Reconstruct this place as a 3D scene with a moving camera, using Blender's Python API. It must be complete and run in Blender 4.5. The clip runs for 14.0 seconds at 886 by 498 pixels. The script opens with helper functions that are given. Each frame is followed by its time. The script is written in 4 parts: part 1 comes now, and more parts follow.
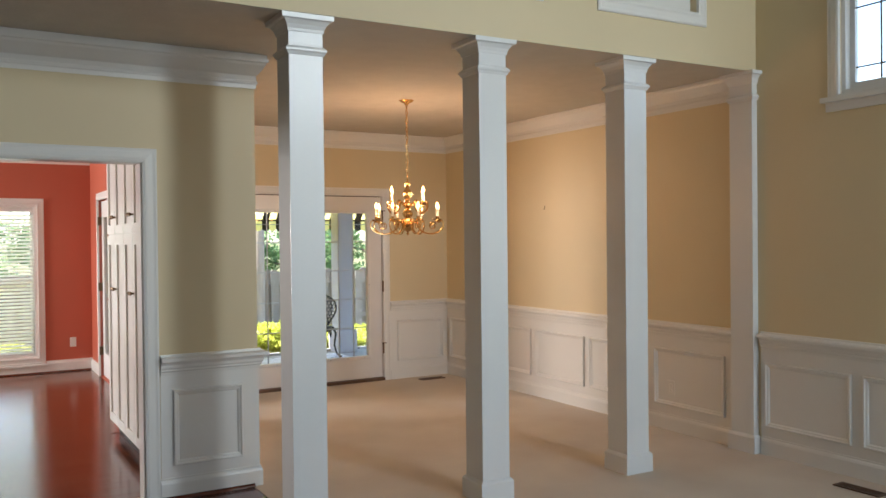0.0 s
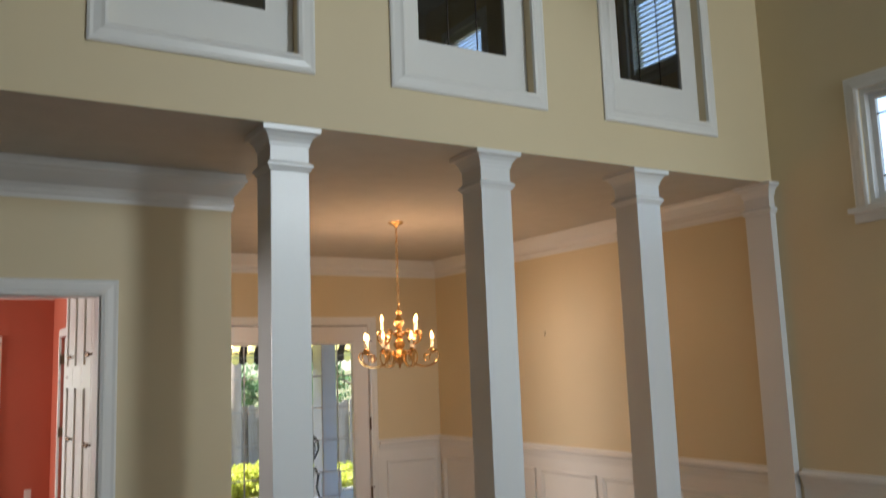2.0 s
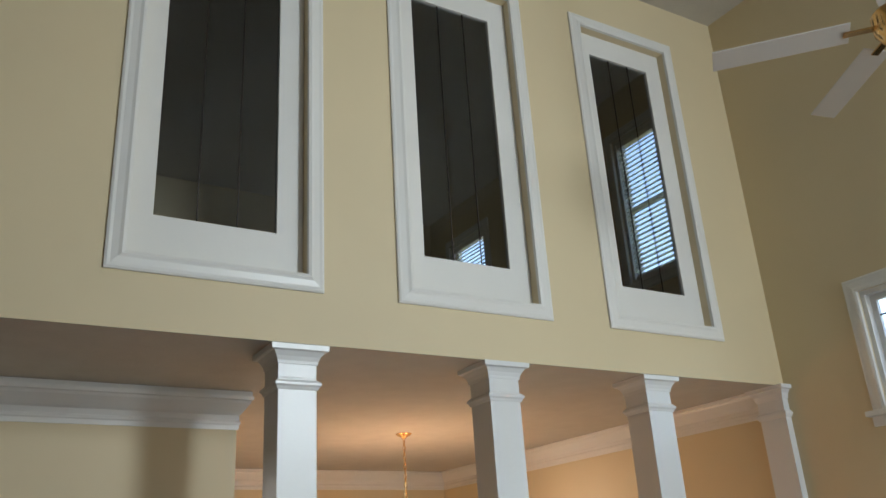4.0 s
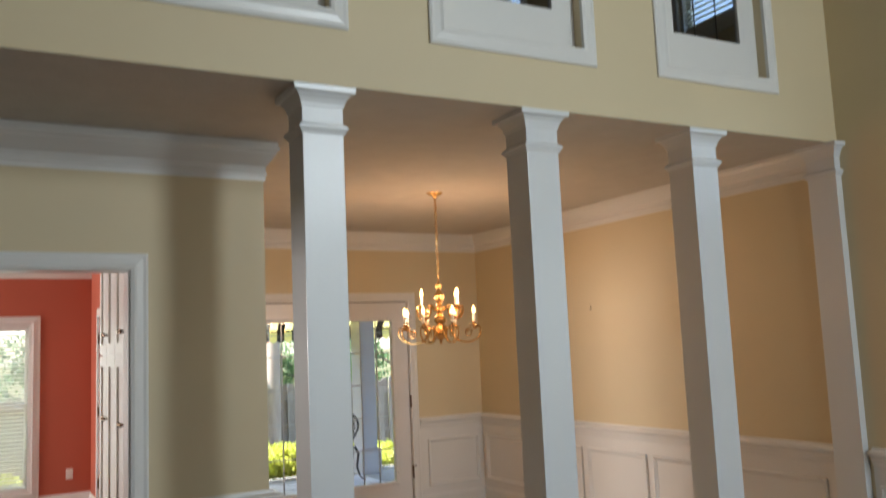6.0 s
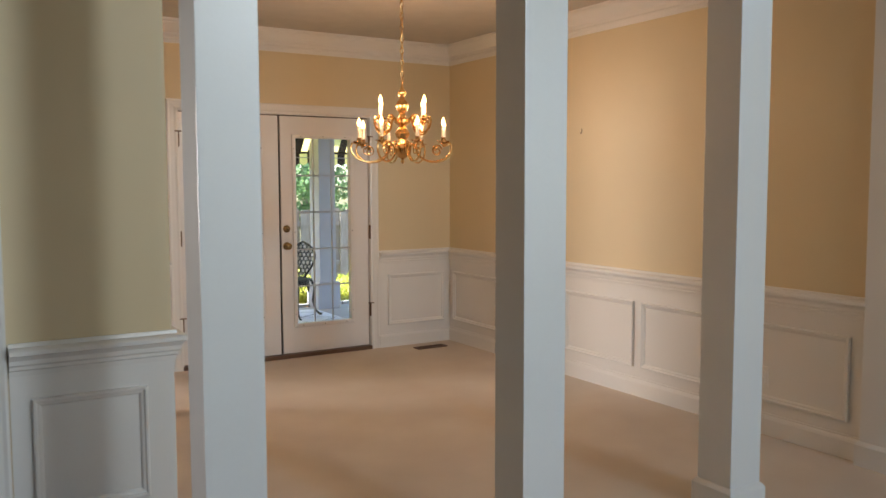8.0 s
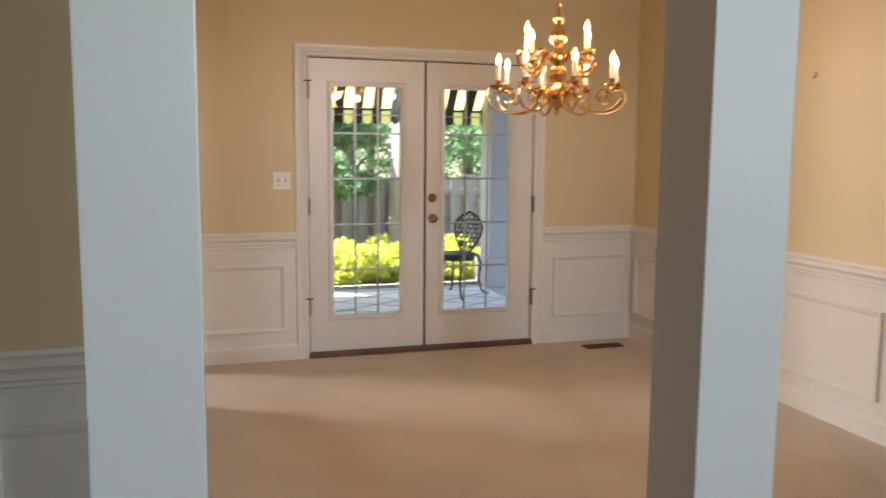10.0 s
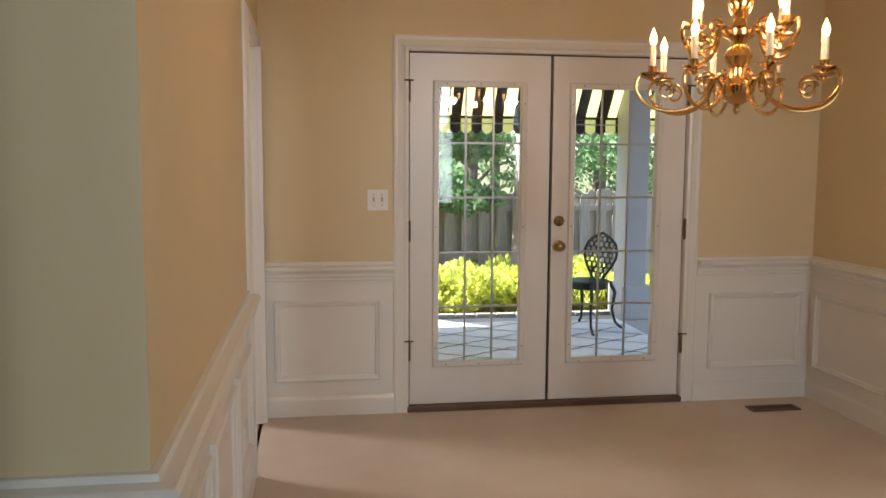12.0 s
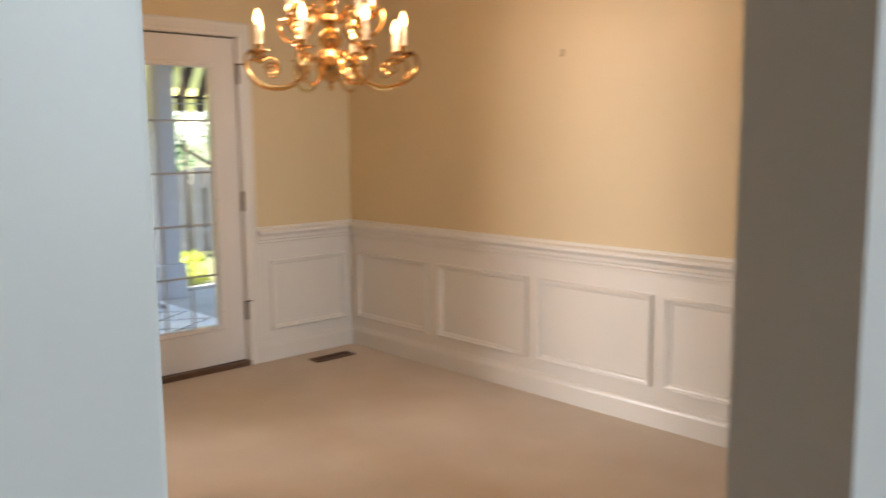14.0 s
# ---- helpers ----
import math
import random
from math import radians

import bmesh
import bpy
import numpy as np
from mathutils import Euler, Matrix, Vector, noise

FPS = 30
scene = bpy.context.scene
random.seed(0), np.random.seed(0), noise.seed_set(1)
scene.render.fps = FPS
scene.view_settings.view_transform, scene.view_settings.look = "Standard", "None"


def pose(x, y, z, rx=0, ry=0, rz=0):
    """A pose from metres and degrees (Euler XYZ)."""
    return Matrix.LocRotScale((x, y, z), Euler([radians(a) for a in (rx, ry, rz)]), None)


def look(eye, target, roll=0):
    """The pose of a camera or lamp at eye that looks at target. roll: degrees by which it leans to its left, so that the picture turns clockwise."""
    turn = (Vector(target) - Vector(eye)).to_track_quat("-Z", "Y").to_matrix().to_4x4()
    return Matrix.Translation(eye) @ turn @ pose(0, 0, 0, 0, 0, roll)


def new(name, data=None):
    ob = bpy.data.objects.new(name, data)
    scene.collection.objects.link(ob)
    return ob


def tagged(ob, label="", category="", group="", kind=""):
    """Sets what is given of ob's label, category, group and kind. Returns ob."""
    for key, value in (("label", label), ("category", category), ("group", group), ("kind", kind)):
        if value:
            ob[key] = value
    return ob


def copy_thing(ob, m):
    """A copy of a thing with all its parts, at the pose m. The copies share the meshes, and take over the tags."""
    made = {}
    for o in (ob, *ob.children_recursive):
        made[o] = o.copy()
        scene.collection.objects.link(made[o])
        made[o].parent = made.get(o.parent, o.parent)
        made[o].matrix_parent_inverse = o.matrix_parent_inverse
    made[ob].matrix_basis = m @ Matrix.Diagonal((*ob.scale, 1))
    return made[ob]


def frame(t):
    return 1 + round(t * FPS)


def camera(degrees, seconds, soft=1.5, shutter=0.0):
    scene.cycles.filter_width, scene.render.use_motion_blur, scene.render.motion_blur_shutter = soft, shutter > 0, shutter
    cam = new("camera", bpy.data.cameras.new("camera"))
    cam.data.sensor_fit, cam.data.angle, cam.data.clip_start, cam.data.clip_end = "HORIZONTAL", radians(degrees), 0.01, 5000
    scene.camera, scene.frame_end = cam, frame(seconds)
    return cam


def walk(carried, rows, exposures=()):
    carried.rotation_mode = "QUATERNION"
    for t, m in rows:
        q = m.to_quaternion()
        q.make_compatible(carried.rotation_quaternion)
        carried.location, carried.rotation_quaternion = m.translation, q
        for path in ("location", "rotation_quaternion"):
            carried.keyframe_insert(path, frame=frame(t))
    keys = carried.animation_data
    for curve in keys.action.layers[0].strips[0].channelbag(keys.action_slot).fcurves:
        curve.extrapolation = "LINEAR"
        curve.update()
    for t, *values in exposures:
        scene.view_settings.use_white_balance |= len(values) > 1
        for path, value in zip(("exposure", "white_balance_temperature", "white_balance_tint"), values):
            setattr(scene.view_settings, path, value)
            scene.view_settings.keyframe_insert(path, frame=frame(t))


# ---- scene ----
LENS = 56.13
cam = camera(LENS, 14.0, soft=1.5, shutter=0.5)
PATH = [
    (0, (-2.515, -8.309, 1.554), (-1.491, -6.591, 1.533), -0.6),
    (0.5, (-2.365, -8.15, 1.553), (-1.355, -6.424, 1.536), 0.1),
    (1, (-2.306, -8.042, 1.555), (-1.304, -6.31, 1.556), 0.4),
    (1.5, (-2.297, -7.867, 1.586), (-1.274, -6.151, 1.676), -0.6),
    (2, (-2.324, -7.757, 1.611), (-1.261, -6.085, 1.888), -2.1),
    (2.5, (-2.348, -7.747, 1.656), (-1.279, -6.115, 2.094), -2.9),
    (3, (-2.335, -7.766, 1.682), (-1.306, -6.182, 2.34), -3.4),
    (3.1, (-2.335, -7.774, 1.679), (-1.317, -6.202, 2.381), -3.6),
    (3.2, (-2.343, -7.775, 1.676), (-1.332, -6.22, 2.424), -3.6),
    (5.3, (-2.321, -7.692, 1.687), (-1.345, -6.037, 2.245), -3.3),
    (5.5, (-2.301, -7.654, 1.652), (-1.319, -5.972, 2.108), -3.3),
    (6, (-2.218, -7.514, 1.595), (-1.228, -5.791, 1.824), -2.5),
    (6.5, (-2.078, -7.324, 1.555), (-1.078, -5.593, 1.593), -1.3),
    (7, (-1.962, -7.159, 1.521), (-0.941, -5.443, 1.408), -0.6),
    (7.2, (-1.919, -7.048, 1.513), (-0.871, -5.35, 1.375), -0.3),
    (9.3, (-1.101, -6.019, 1.445), (-0.204, -4.243, 1.243), -0.1),
    (9.5, (-1.04, -5.917, 1.448), (-0.216, -4.107, 1.232), -0.0),
    (10, (-0.818, -5.638, 1.439), (-0.221, -3.744, 1.202), 0.5),
    (10.5, (-0.693, -5.379, 1.419), (-0.248, -3.448, 1.148), 0.6),
    (11, (-0.636, -5.132, 1.425), (-0.246, -3.188, 1.158), 0.5),
    (11.5, (-0.548, -4.908, 1.43), (-0.212, -2.953, 1.184), 0.1),
    (12, (-0.515, -4.664, 1.445), (-0.215, -2.698, 1.234), 0.3),
    (12.5, (-0.589, -4.561, 1.436), (-0.21, -2.607, 1.235), -0.2),
    (13, (-0.745, -4.524, 1.43), (-0.078, -2.654, 1.189), -0.9),
    (13.1, (-0.78, -4.55, 1.43), (-0.049, -2.705, 1.179), -0.8),
    (13.5, (-0.874, -4.576, 1.419), (0.134, -2.869, 1.143), -0.3),
    (14, (-0.992, -4.645, 1.416), (0.365, -3.199, 1.157), -0.5),
]
walk(cam, [(t, look(eye, target, roll)) for t, eye, target, roll in PATH],
     exposures=[(0.0, 2.23), (1.5, 2.07), (2.2, 1.88), (3.0, 1.88), (5.3, 2.78), (6.0, 2.01), (7.0, 1.78), (9.4, 2.72), (10.0, 2.17), (10.5, 1.83), (11.0, 2.0), (12.3, 1.9), (13.2, 1.9), (13.6, 1.75), (14.0, 2.39)])

# ---- world, sun, window light ----
world = bpy.data.worlds.new("sky_world")
scene.world = world
world.use_nodes = True
wn = world.node_tree
sky = wn.nodes.new("ShaderNodeTexSky")
sky.sky_type = "NISHITA"
sky.sun_disc = False
sky.sun_elevation, sky.sun_rotation = radians(53), radians(272.5)
wn.links.new(sky.outputs[0], wn.nodes["Background"].inputs[0])
wn.nodes["Background"].inputs[1].default_value = 0.15

sun = new("sun", bpy.data.lights.new("sun", "SUN"))
sun.data.energy, sun.data.angle, sun.data.color = 5.0, radians(0.5), (1.0, 0.97, 0.92)
sun.matrix_world = look((-9, 0.4, 12.0), (0, 0, 0))


def window_lamp(name, place, target, w, h, watts, color):
    lamp = bpy.data.lights.new(name, "AREA")
    lamp.shape, lamp.size, lamp.size_y, lamp.energy, lamp.color = "RECTANGLE", w, h, watts, color
    ob = new(name, lamp)
    ob.matrix_world = look(place, target)
    return ob


DAY = (0.76, 0.90, 1.0)
window_lamp("window_light_back", (1.85, -11.95, 1.8), (-1.6, 0, 1.2), 0.7, 2.4, 11.5, DAY)
window_lamp("window_light_back", (-0.35, -11.95, 1.8), (-1.6, 0, 1.2), 0.7, 2.4, 6.5, DAY)
# unseen high fill lamp, added to brighten the upper wall
window_lamp("fill_light_high", (1.75, -11.95, 4.2), (-0.4, -4, 3.9), 0.9, 1.4, 10, (0.84, 0.94, 1.0)).data.spread = radians(85)
window_lamp("window_light_side", (2.56, -7.4, 1.75), (0, -6.9, 1.5), 0.9, 1.6, 2.5, DAY)
window_lamp("window_light_kitchen", (-5.9, 1.7, 1.5), (2.5, -2.1, 0.8), 1.8, 1.6, 52, (1.0, 0.95, 0.93)).data.spread = radians(125)
window_lamp("window_light_breakfast", (-2.1, 3.1, 1.3), (-2.1, 0, 1.0), 1.0, 1.8, 1.8, DAY)

# ---- materials ----


def material(name, color, rough=0.5, metal=0.0, vary=0.12, scale=6.0, bump=0.0, grain=180.0, second=None, coat=0.0, stretch=(1, 1, 1), spec=0.5):
    """A surface with variation at two scales and a fine relief."""
    m = bpy.data.materials.new(name)
    m.use_nodes = True
    nt = m.node_tree
    b = nt.nodes["Principled BSDF"]
    b.inputs["Roughness"].default_value, b.inputs["Metallic"].default_value = rough, metal
    b.inputs["Coat Weight"].default_value = coat
    b.inputs["Coat Roughness"].default_value = 0.08
    b.inputs["Specular IOR Level"].default_value = spec
    co = nt.nodes.new("ShaderNodeTexCoord")
    mp = nt.nodes.new("ShaderNodeMapping")
    mp.inputs["Scale"].default_value = stretch
    nt.links.new(co.outputs["Object"], mp.inputs[0])
    n1 = nt.nodes.new("ShaderNodeTexNoise")
    n1.inputs["Scale"].default_value, n1.inputs["Detail"].default_value = scale, 5
    n2 = nt.nodes.new("ShaderNodeTexNoise")
    n2.inputs["Scale"].default_value, n2.inputs["Detail"].default_value = grain, 3
    for n in (n1, n2):
        nt.links.new(mp.outputs[0], n.inputs[0])
    mx = nt.nodes.new("ShaderNodeMath")
    mx.operation = "MULTIPLY_ADD"
    mx.inputs[1].default_value = 0.35
    nt.links.new(n2.outputs[0], mx.inputs[0])
    nt.links.new(n1.outputs[0], mx.inputs[2])
    ramp = nt.nodes.new("ShaderNodeValToRGB")
    ramp.color_ramp.elements[0].position, ramp.color_ramp.elements[1].position = 0.45, 0.9
    lo = second or tuple(c * (1 - vary) for c in color)
    ramp.color_ramp.elements[0].color, ramp.color_ramp.elements[1].color = (*lo, 1), (*color, 1)
    nt.links.new(mx.outputs[0], ramp.inputs[0])
    nt.links.new(ramp.outputs[0], b.inputs["Base Color"])
    if bump:
        bp = nt.nodes.new("ShaderNodeBump")
        bp.inputs["Strength"].default_value, bp.inputs["Distance"].default_value = bump, 0.004
        nt.links.new(n2.outputs[0], bp.inputs["Height"])
        nt.links.new(bp.outputs[0], b.inputs["Normal"])
    return m


def glowing(name, color, strength):
    m = bpy.data.materials.new(name)
    m.use_nodes = True
    b = m.node_tree.nodes["Principled BSDF"]
    b.inputs["Emission Color"].default_value = (*color, 1)
    b.inputs["Emission Strength"].default_value = strength
    b.inputs["Base Color"].default_value = (0.9, 0.8, 0.6, 1)
    return m


def glass_material(name, tint=(1, 1, 1), gloss=0.08):
    """Thin pane: clear with a mirror sheen."""
    m = bpy.data.materials.new(name)
    m.use_nodes = True
    nt = m.node_tree
    nt.nodes.remove(nt.nodes["Principled BSDF"])
    a, g, mix = (nt.nodes.new(k) for k in ("ShaderNodeBsdfTransparent", "ShaderNodeBsdfGlossy", "ShaderNodeMixShader"))
    a.inputs[0].default_value = (*tint, 1)
    g.inputs["Roughness"].default_value = 0.01
    lw, pw, ad = nt.nodes.new("ShaderNodeLayerWeight"), nt.nodes.new("ShaderNodeMath"), nt.nodes.new("ShaderNodeMath")
    lw.inputs[0].default_value = 0.5
    pw.operation, ad.operation = "POWER", "MULTIPLY_ADD"
    pw.inputs[1].default_value, ad.inputs[1].default_value, ad.inputs[2].default_value = 4.0, 0.9, gloss * 0.5
    nt.links.new(lw.outputs["Facing"], pw.inputs[0])
    nt.links.new(pw.outputs[0], ad.inputs[0])
    nt.links.new(ad.outputs[0], mix.inputs[0])
    nt.links.new(a.outputs[0], mix.inputs[1])
    nt.links.new(g.outputs[0], mix.inputs[2])
    nt.links.new(mix.outputs[0], nt.nodes["Material Output"].inputs[0])
    return m


def leaf_material(name, color, second, through_light=0.35):
    m = material(name, color, rough=0.5, scale=3.0, grain=40, second=second)
    nt = m.node_tree
    b = nt.nodes["Principled BSDF"]
    tr, mix = nt.nodes.new("ShaderNodeBsdfTranslucent"), nt.nodes.new("ShaderNodeMixShader")
    tr.inputs[0].default_value = (color[0] * 1.2, color[1] * 1.2, color[2], 1)
    mix.inputs[0].default_value = through_light
    nt.links.new(b.outputs[0], mix.inputs[1])
    nt.links.new(tr.outputs[0], mix.inputs[2])
    nt.links.new(mix.outputs[0], nt.nodes["Material Output"].inputs[0])
    return m


def wood_strip_material():
    """Narrow oak strips, reddish stain, glossy varnish."""
    m = bpy.data.materials.new("stained_oak_floor")
    m.use_nodes = True
    nt = m.node_tree
    b = nt.nodes["Principled BSDF"]
    b.inputs["Roughness"].default_value = 0.16
    co, mp = nt.nodes.new("ShaderNodeTexCoord"), nt.nodes.new("ShaderNodeMapping")
    nt.links.new(co.outputs["Object"], mp.inputs[0])
    br = nt.nodes.new("ShaderNodeTexBrick")
    br.inputs["Color1"].default_value = (0.20, 0.045, 0.018, 1)
    br.inputs["Color2"].default_value = (0.09, 0.020, 0.009, 1)
    br.inputs["Mortar"].default_value = (0.03, 0.008, 0.004, 1)
    br.inputs["Scale"].default_value = 1.0
    br.inputs["Mortar Size"].default_value = 0.0012
    br.inputs["Brick Width"].default_value, br.inputs["Row Height"].default_value = 0.9, 0.057
    nt.links.new(mp.outputs[0], br.inputs[0])
    n = nt.nodes.new("ShaderNodeTexNoise")
    n.inputs["Scale"].default_value, n.inputs["Detail"].default_value = 8, 6
    m2 = nt.nodes.new("ShaderNodeMapping")
    m2.inputs["Scale"].default_value = (1, 14, 1)
    nt.links.new(co.outputs["Object"], m2.inputs[0])
    nt.links.new(m2.outputs[0], n.inputs[0])
    mix = nt.nodes.new("ShaderNodeMix")
    mix.data_type, mix.blend_type = "RGBA", "MULTIPLY"
    mix.inputs["Factor"].default_value = 0.6
    nt.links.new(br.outputs[0], mix.inputs["A"])
    nt.links.new(n.outputs[0], mix.inputs["B"])
    nt.links.new(mix.outputs["Result"], b.inputs["Base Color"])
    bp = nt.nodes.new("ShaderNodeBump")
    bp.inputs["Strength"].default_value, bp.inputs["Distance"].default_value = 0.15, 0.001
    nt.links.new(n.outputs[0], bp.inputs["Height"])
    nt.links.new(bp.outputs[0], b.inputs["Normal"])
    return m


def plank_material():
    """One oak strip: its own tone and run of grain, glossy varnish."""
    m = bpy.data.materials.new("stained_oak_strip")
    m.use_nodes = True
    nt = m.node_tree
    b = nt.nodes["Principled BSDF"]
    b.inputs["Roughness"].default_value = 0.17
    info, co = nt.nodes.new("ShaderNodeObjectInfo"), nt.nodes.new("ShaderNodeTexCoord")
    shift, mp = nt.nodes.new("ShaderNodeVectorMath"), nt.nodes.new("ShaderNodeMapping")
    far = nt.nodes.new("ShaderNodeMath")
    far.operation, shift.operation = "MULTIPLY", "ADD"
    far.inputs[1].default_value = 70.0
    mp.inputs["Scale"].default_value = (1, 14, 1)
    nt.links.new(info.outputs["Random"], far.inputs[0])
    nt.links.new(co.outputs["Object"], shift.inputs[0])
    nt.links.new(far.outputs[0], shift.inputs[1])
    nt.links.new(shift.outputs[0], mp.inputs[0])
    n = nt.nodes.new("ShaderNodeTexNoise")
    n.inputs["Scale"].default_value, n.inputs["Detail"].default_value = 8, 6
    nt.links.new(mp.outputs[0], n.inputs[0])
    tone = nt.nodes.new("ShaderNodeValToRGB")
    tone.color_ramp.elements[0].color, tone.color_ramp.elements[1].color = (0.12, 0.028, 0.012, 1), (0.29, 0.075, 0.028, 1)
    nt.links.new(info.outputs["Random"], tone.inputs[0])
    mix = nt.nodes.new("ShaderNodeMix")
    mix.data_type, mix.blend_type = "RGBA", "MULTIPLY"
    mix.inputs["Factor"].default_value = 0.6
    nt.links.new(tone.outputs[0], mix.inputs["A"])
    nt.links.new(n.outputs[0], mix.inputs["B"])
    nt.links.new(mix.outputs["Result"], b.inputs["Base Color"])
    bp = nt.nodes.new("ShaderNodeBump")
    bp.inputs["Strength"].default_value, bp.inputs["Distance"].default_value = 0.15, 0.001
    nt.links.new(n.outputs[0], bp.inputs["Height"])
    nt.links.new(bp.outputs[0], b.inputs["Normal"])
    return m


def carpet_material():
    m = material("cut_pile_carpet", (0.71, 0.63, 0.54), rough=0.95, scale=2.2, bump=0.9, grain=190, second=(0.635, 0.545, 0.46), spec=0.1)
    return m


CREAM = material("cream_wall_paint", (0.72, 0.60, 0.385), rough=0.55, vary=0.05, scale=1.2, bump=0.06, grain=260)
WHITE = material("white_trim_paint", (0.80, 0.79, 0.76), rough=0.3, vary=0.04, scale=2.0, bump=0.03, grain=120)
COLUMN = material("white_column_paint", (0.78, 0.79, 0.79), rough=0.29, vary=0.04, scale=2.0, bump=0.04, grain=90)
DOORWHITE = material("white_door_enamel", (0.78, 0.76, 0.74), rough=0.3, vary=0.05, scale=3.0, bump=0.02)
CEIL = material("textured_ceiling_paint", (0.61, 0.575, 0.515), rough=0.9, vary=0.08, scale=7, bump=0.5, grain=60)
RED = material("terracotta_red_paint", (0.52, 0.125, 0.072), rough=0.5, vary=0.06, scale=1.5, bump=0.05)
CARPET = carpet_material()
OAK = wood_strip_material()
PLANK = plank_material()
KNOBBRASS = material("worn_knob_brass", (0.42, 0.30, 0.16), rough=0.24, metal=1.0, vary=0.25, scale=30)
BRASS = material("polished_brass", (0.74, 0.46, 0.19), rough=0.17, metal=1.0, vary=0.2, scale=14)
DULLBRASS = material("tarnished_brass", (0.17, 0.11, 0.065), rough=0.4, metal=0.9, vary=0.3, scale=20)
DARKMETAL = material("dark_bronze_metal", (0.05, 0.04, 0.035), rough=0.4, metal=0.8)
SILL = material("bronze_threshold", (0.16, 0.09, 0.055), rough=0.45, metal=0.3, vary=0.3)
LEAD = material("grey_leaded_came", (0.42, 0.42, 0.43), rough=0.35, metal=0.6)
BLACKIRON = material("black_cast_iron", (0.015, 0.018, 0.02), rough=0.35, metal=0.4, vary=0.3, bump=0.2)
PLASTIC = material("white_switch_plastic", (0.82, 0.80, 0.76), rough=0.3, vary=0.02)
# switch toggles: their shading is put into a greyer plastic colour
TOGGLE = material("shade_greyed_toggle_plastic", (0.42, 0.40, 0.37), rough=0.35, vary=0.05)
WAX = material("ivory_candle_sleeve", (0.85, 0.78, 0.62), rough=0.5, vary=0.08, scale=20)
GLASS = glass_material("window_glass")
DARKGLASS = glass_material("upper_window_glass", (0.8, 0.82, 0.84))
FLAME = glowing("lit_bulb", (1.0, 0.53, 0.17), 4.5)
# loft grey set darker so the loft looks unlit behind the upper panes
PLASTER = material("dimmed_loft_wall", (0.25, 0.245, 0.22), rough=0.8, vary=0.05)
# dark brown for the unseen far left wall, added to soak up bounced light
DARKWALL = material("bounce_cutting_dark_wall", (0.10, 0.065, 0.045), rough=0.5, vary=0.3, scale=4, stretch=(6, 6, 1))
BLIND = leaf_material("white_blind_slat", (0.85, 0.86, 0.88), (0.8, 0.8, 0.82), 0.5)
CONCRETE = material("patio_concrete", (0.42, 0.41, 0.39), rough=0.85, vary=0.2, scale=4, bump=0.3)
RUG = material("pale_woven_rug", (0.80, 0.80, 0.82), rough=0.9, vary=0.1, bump=0.5)
RUGLINE = material("charcoal_rug_line", (0.06, 0.06, 0.07), rough=0.9)
STUCCO = material("grey_white_stucco", (0.42, 0.42, 0.45), rough=0.85, vary=0.08, bump=0.5, grain=90)
AWNBLACK = material("black_awning_canvas", (0.015, 0.015, 0.017), rough=0.8, bump=0.2)
AWNYELLOW = leaf_material("yellow_awning_canvas", (0.85, 0.77, 0.34), (0.78, 0.7, 0.3), 0.6)
FENCEWOOD = material("weathered_grey_fence_wood", (0.42, 0.38, 0.34), rough=0.9, second=(0.26, 0.23, 0.20), scale=5, bump=0.4, stretch=(8, 8, 1))
EARTH = material("mulch_and_grass_ground", (0.17, 0.15, 0.07), rough=0.95, second=(0.09, 0.10, 0.035), scale=2, bump=0.6, grain=60)
HEDGELEAF = leaf_material("yellow_green_leaves", (0.62, 0.64, 0.17), (0.44, 0.52, 0.10), 0.5)
TREELEAF = leaf_material("dark_green_leaves", (0.20, 0.34, 0.16), (0.08, 0.18, 0.09), 0.45)
# lighter copy of the bark, sunlight on the trunk put into its colour
SUNLITBARK = material("pale_sunlit_bark", (0.52, 0.44, 0.38), rough=0.95, second=(0.36, 0.29, 0.25), scale=9, bump=0.8, stretch=(1, 1, 0.2))
BARK = material("grey_brown_bark", (0.20, 0.16, 0.13), rough=0.95, second=(0.10, 0.08, 0.06), scale=9, bump=0.8, stretch=(1, 1, 0.2))
FANWHITE = material("white_fan_blade", (0.72, 0.68, 0.64), rough=0.4, vary=0.06)

# ---- mesh helpers ----


def empty_thing(name, m=None, **tags):
    ob = new(name)
    ob.empty_display_size = 0.1
    if m is not None:
        ob.matrix_world = m
    return tagged(ob, **tags)


def mesh_of(name, bm, *mats, smooth=False):
    bmesh.ops.recalc_face_normals(bm, faces=bm.faces)
    me = bpy.data.meshes.new(name)
    bm.to_mesh(me)
    bm.free()
    for m in mats:
        me.materials.append(m)
    if smooth:
        for p in me.polygons:
            p.use_smooth = True
        me.set_sharp_from_angle(angle=radians(40))
    return me


def part(name, bm, mat, parent=None, label="", smooth=False, m=None):
    mats = mat if isinstance(mat, (list, tuple)) else (mat,)
    ob = new(name, mesh_of(name, bm, *mats, smooth=smooth))
    if parent is not None:
        ob.parent = parent
    if m is not None:
        ob.matrix_local = m
    return tagged(ob, label=label)


def thing(name, bm, mat, label, category, group="", kind="", smooth=False):
    return tagged(part(name, bm, mat, smooth=smooth), label=label, category=category, group=group, kind=kind)


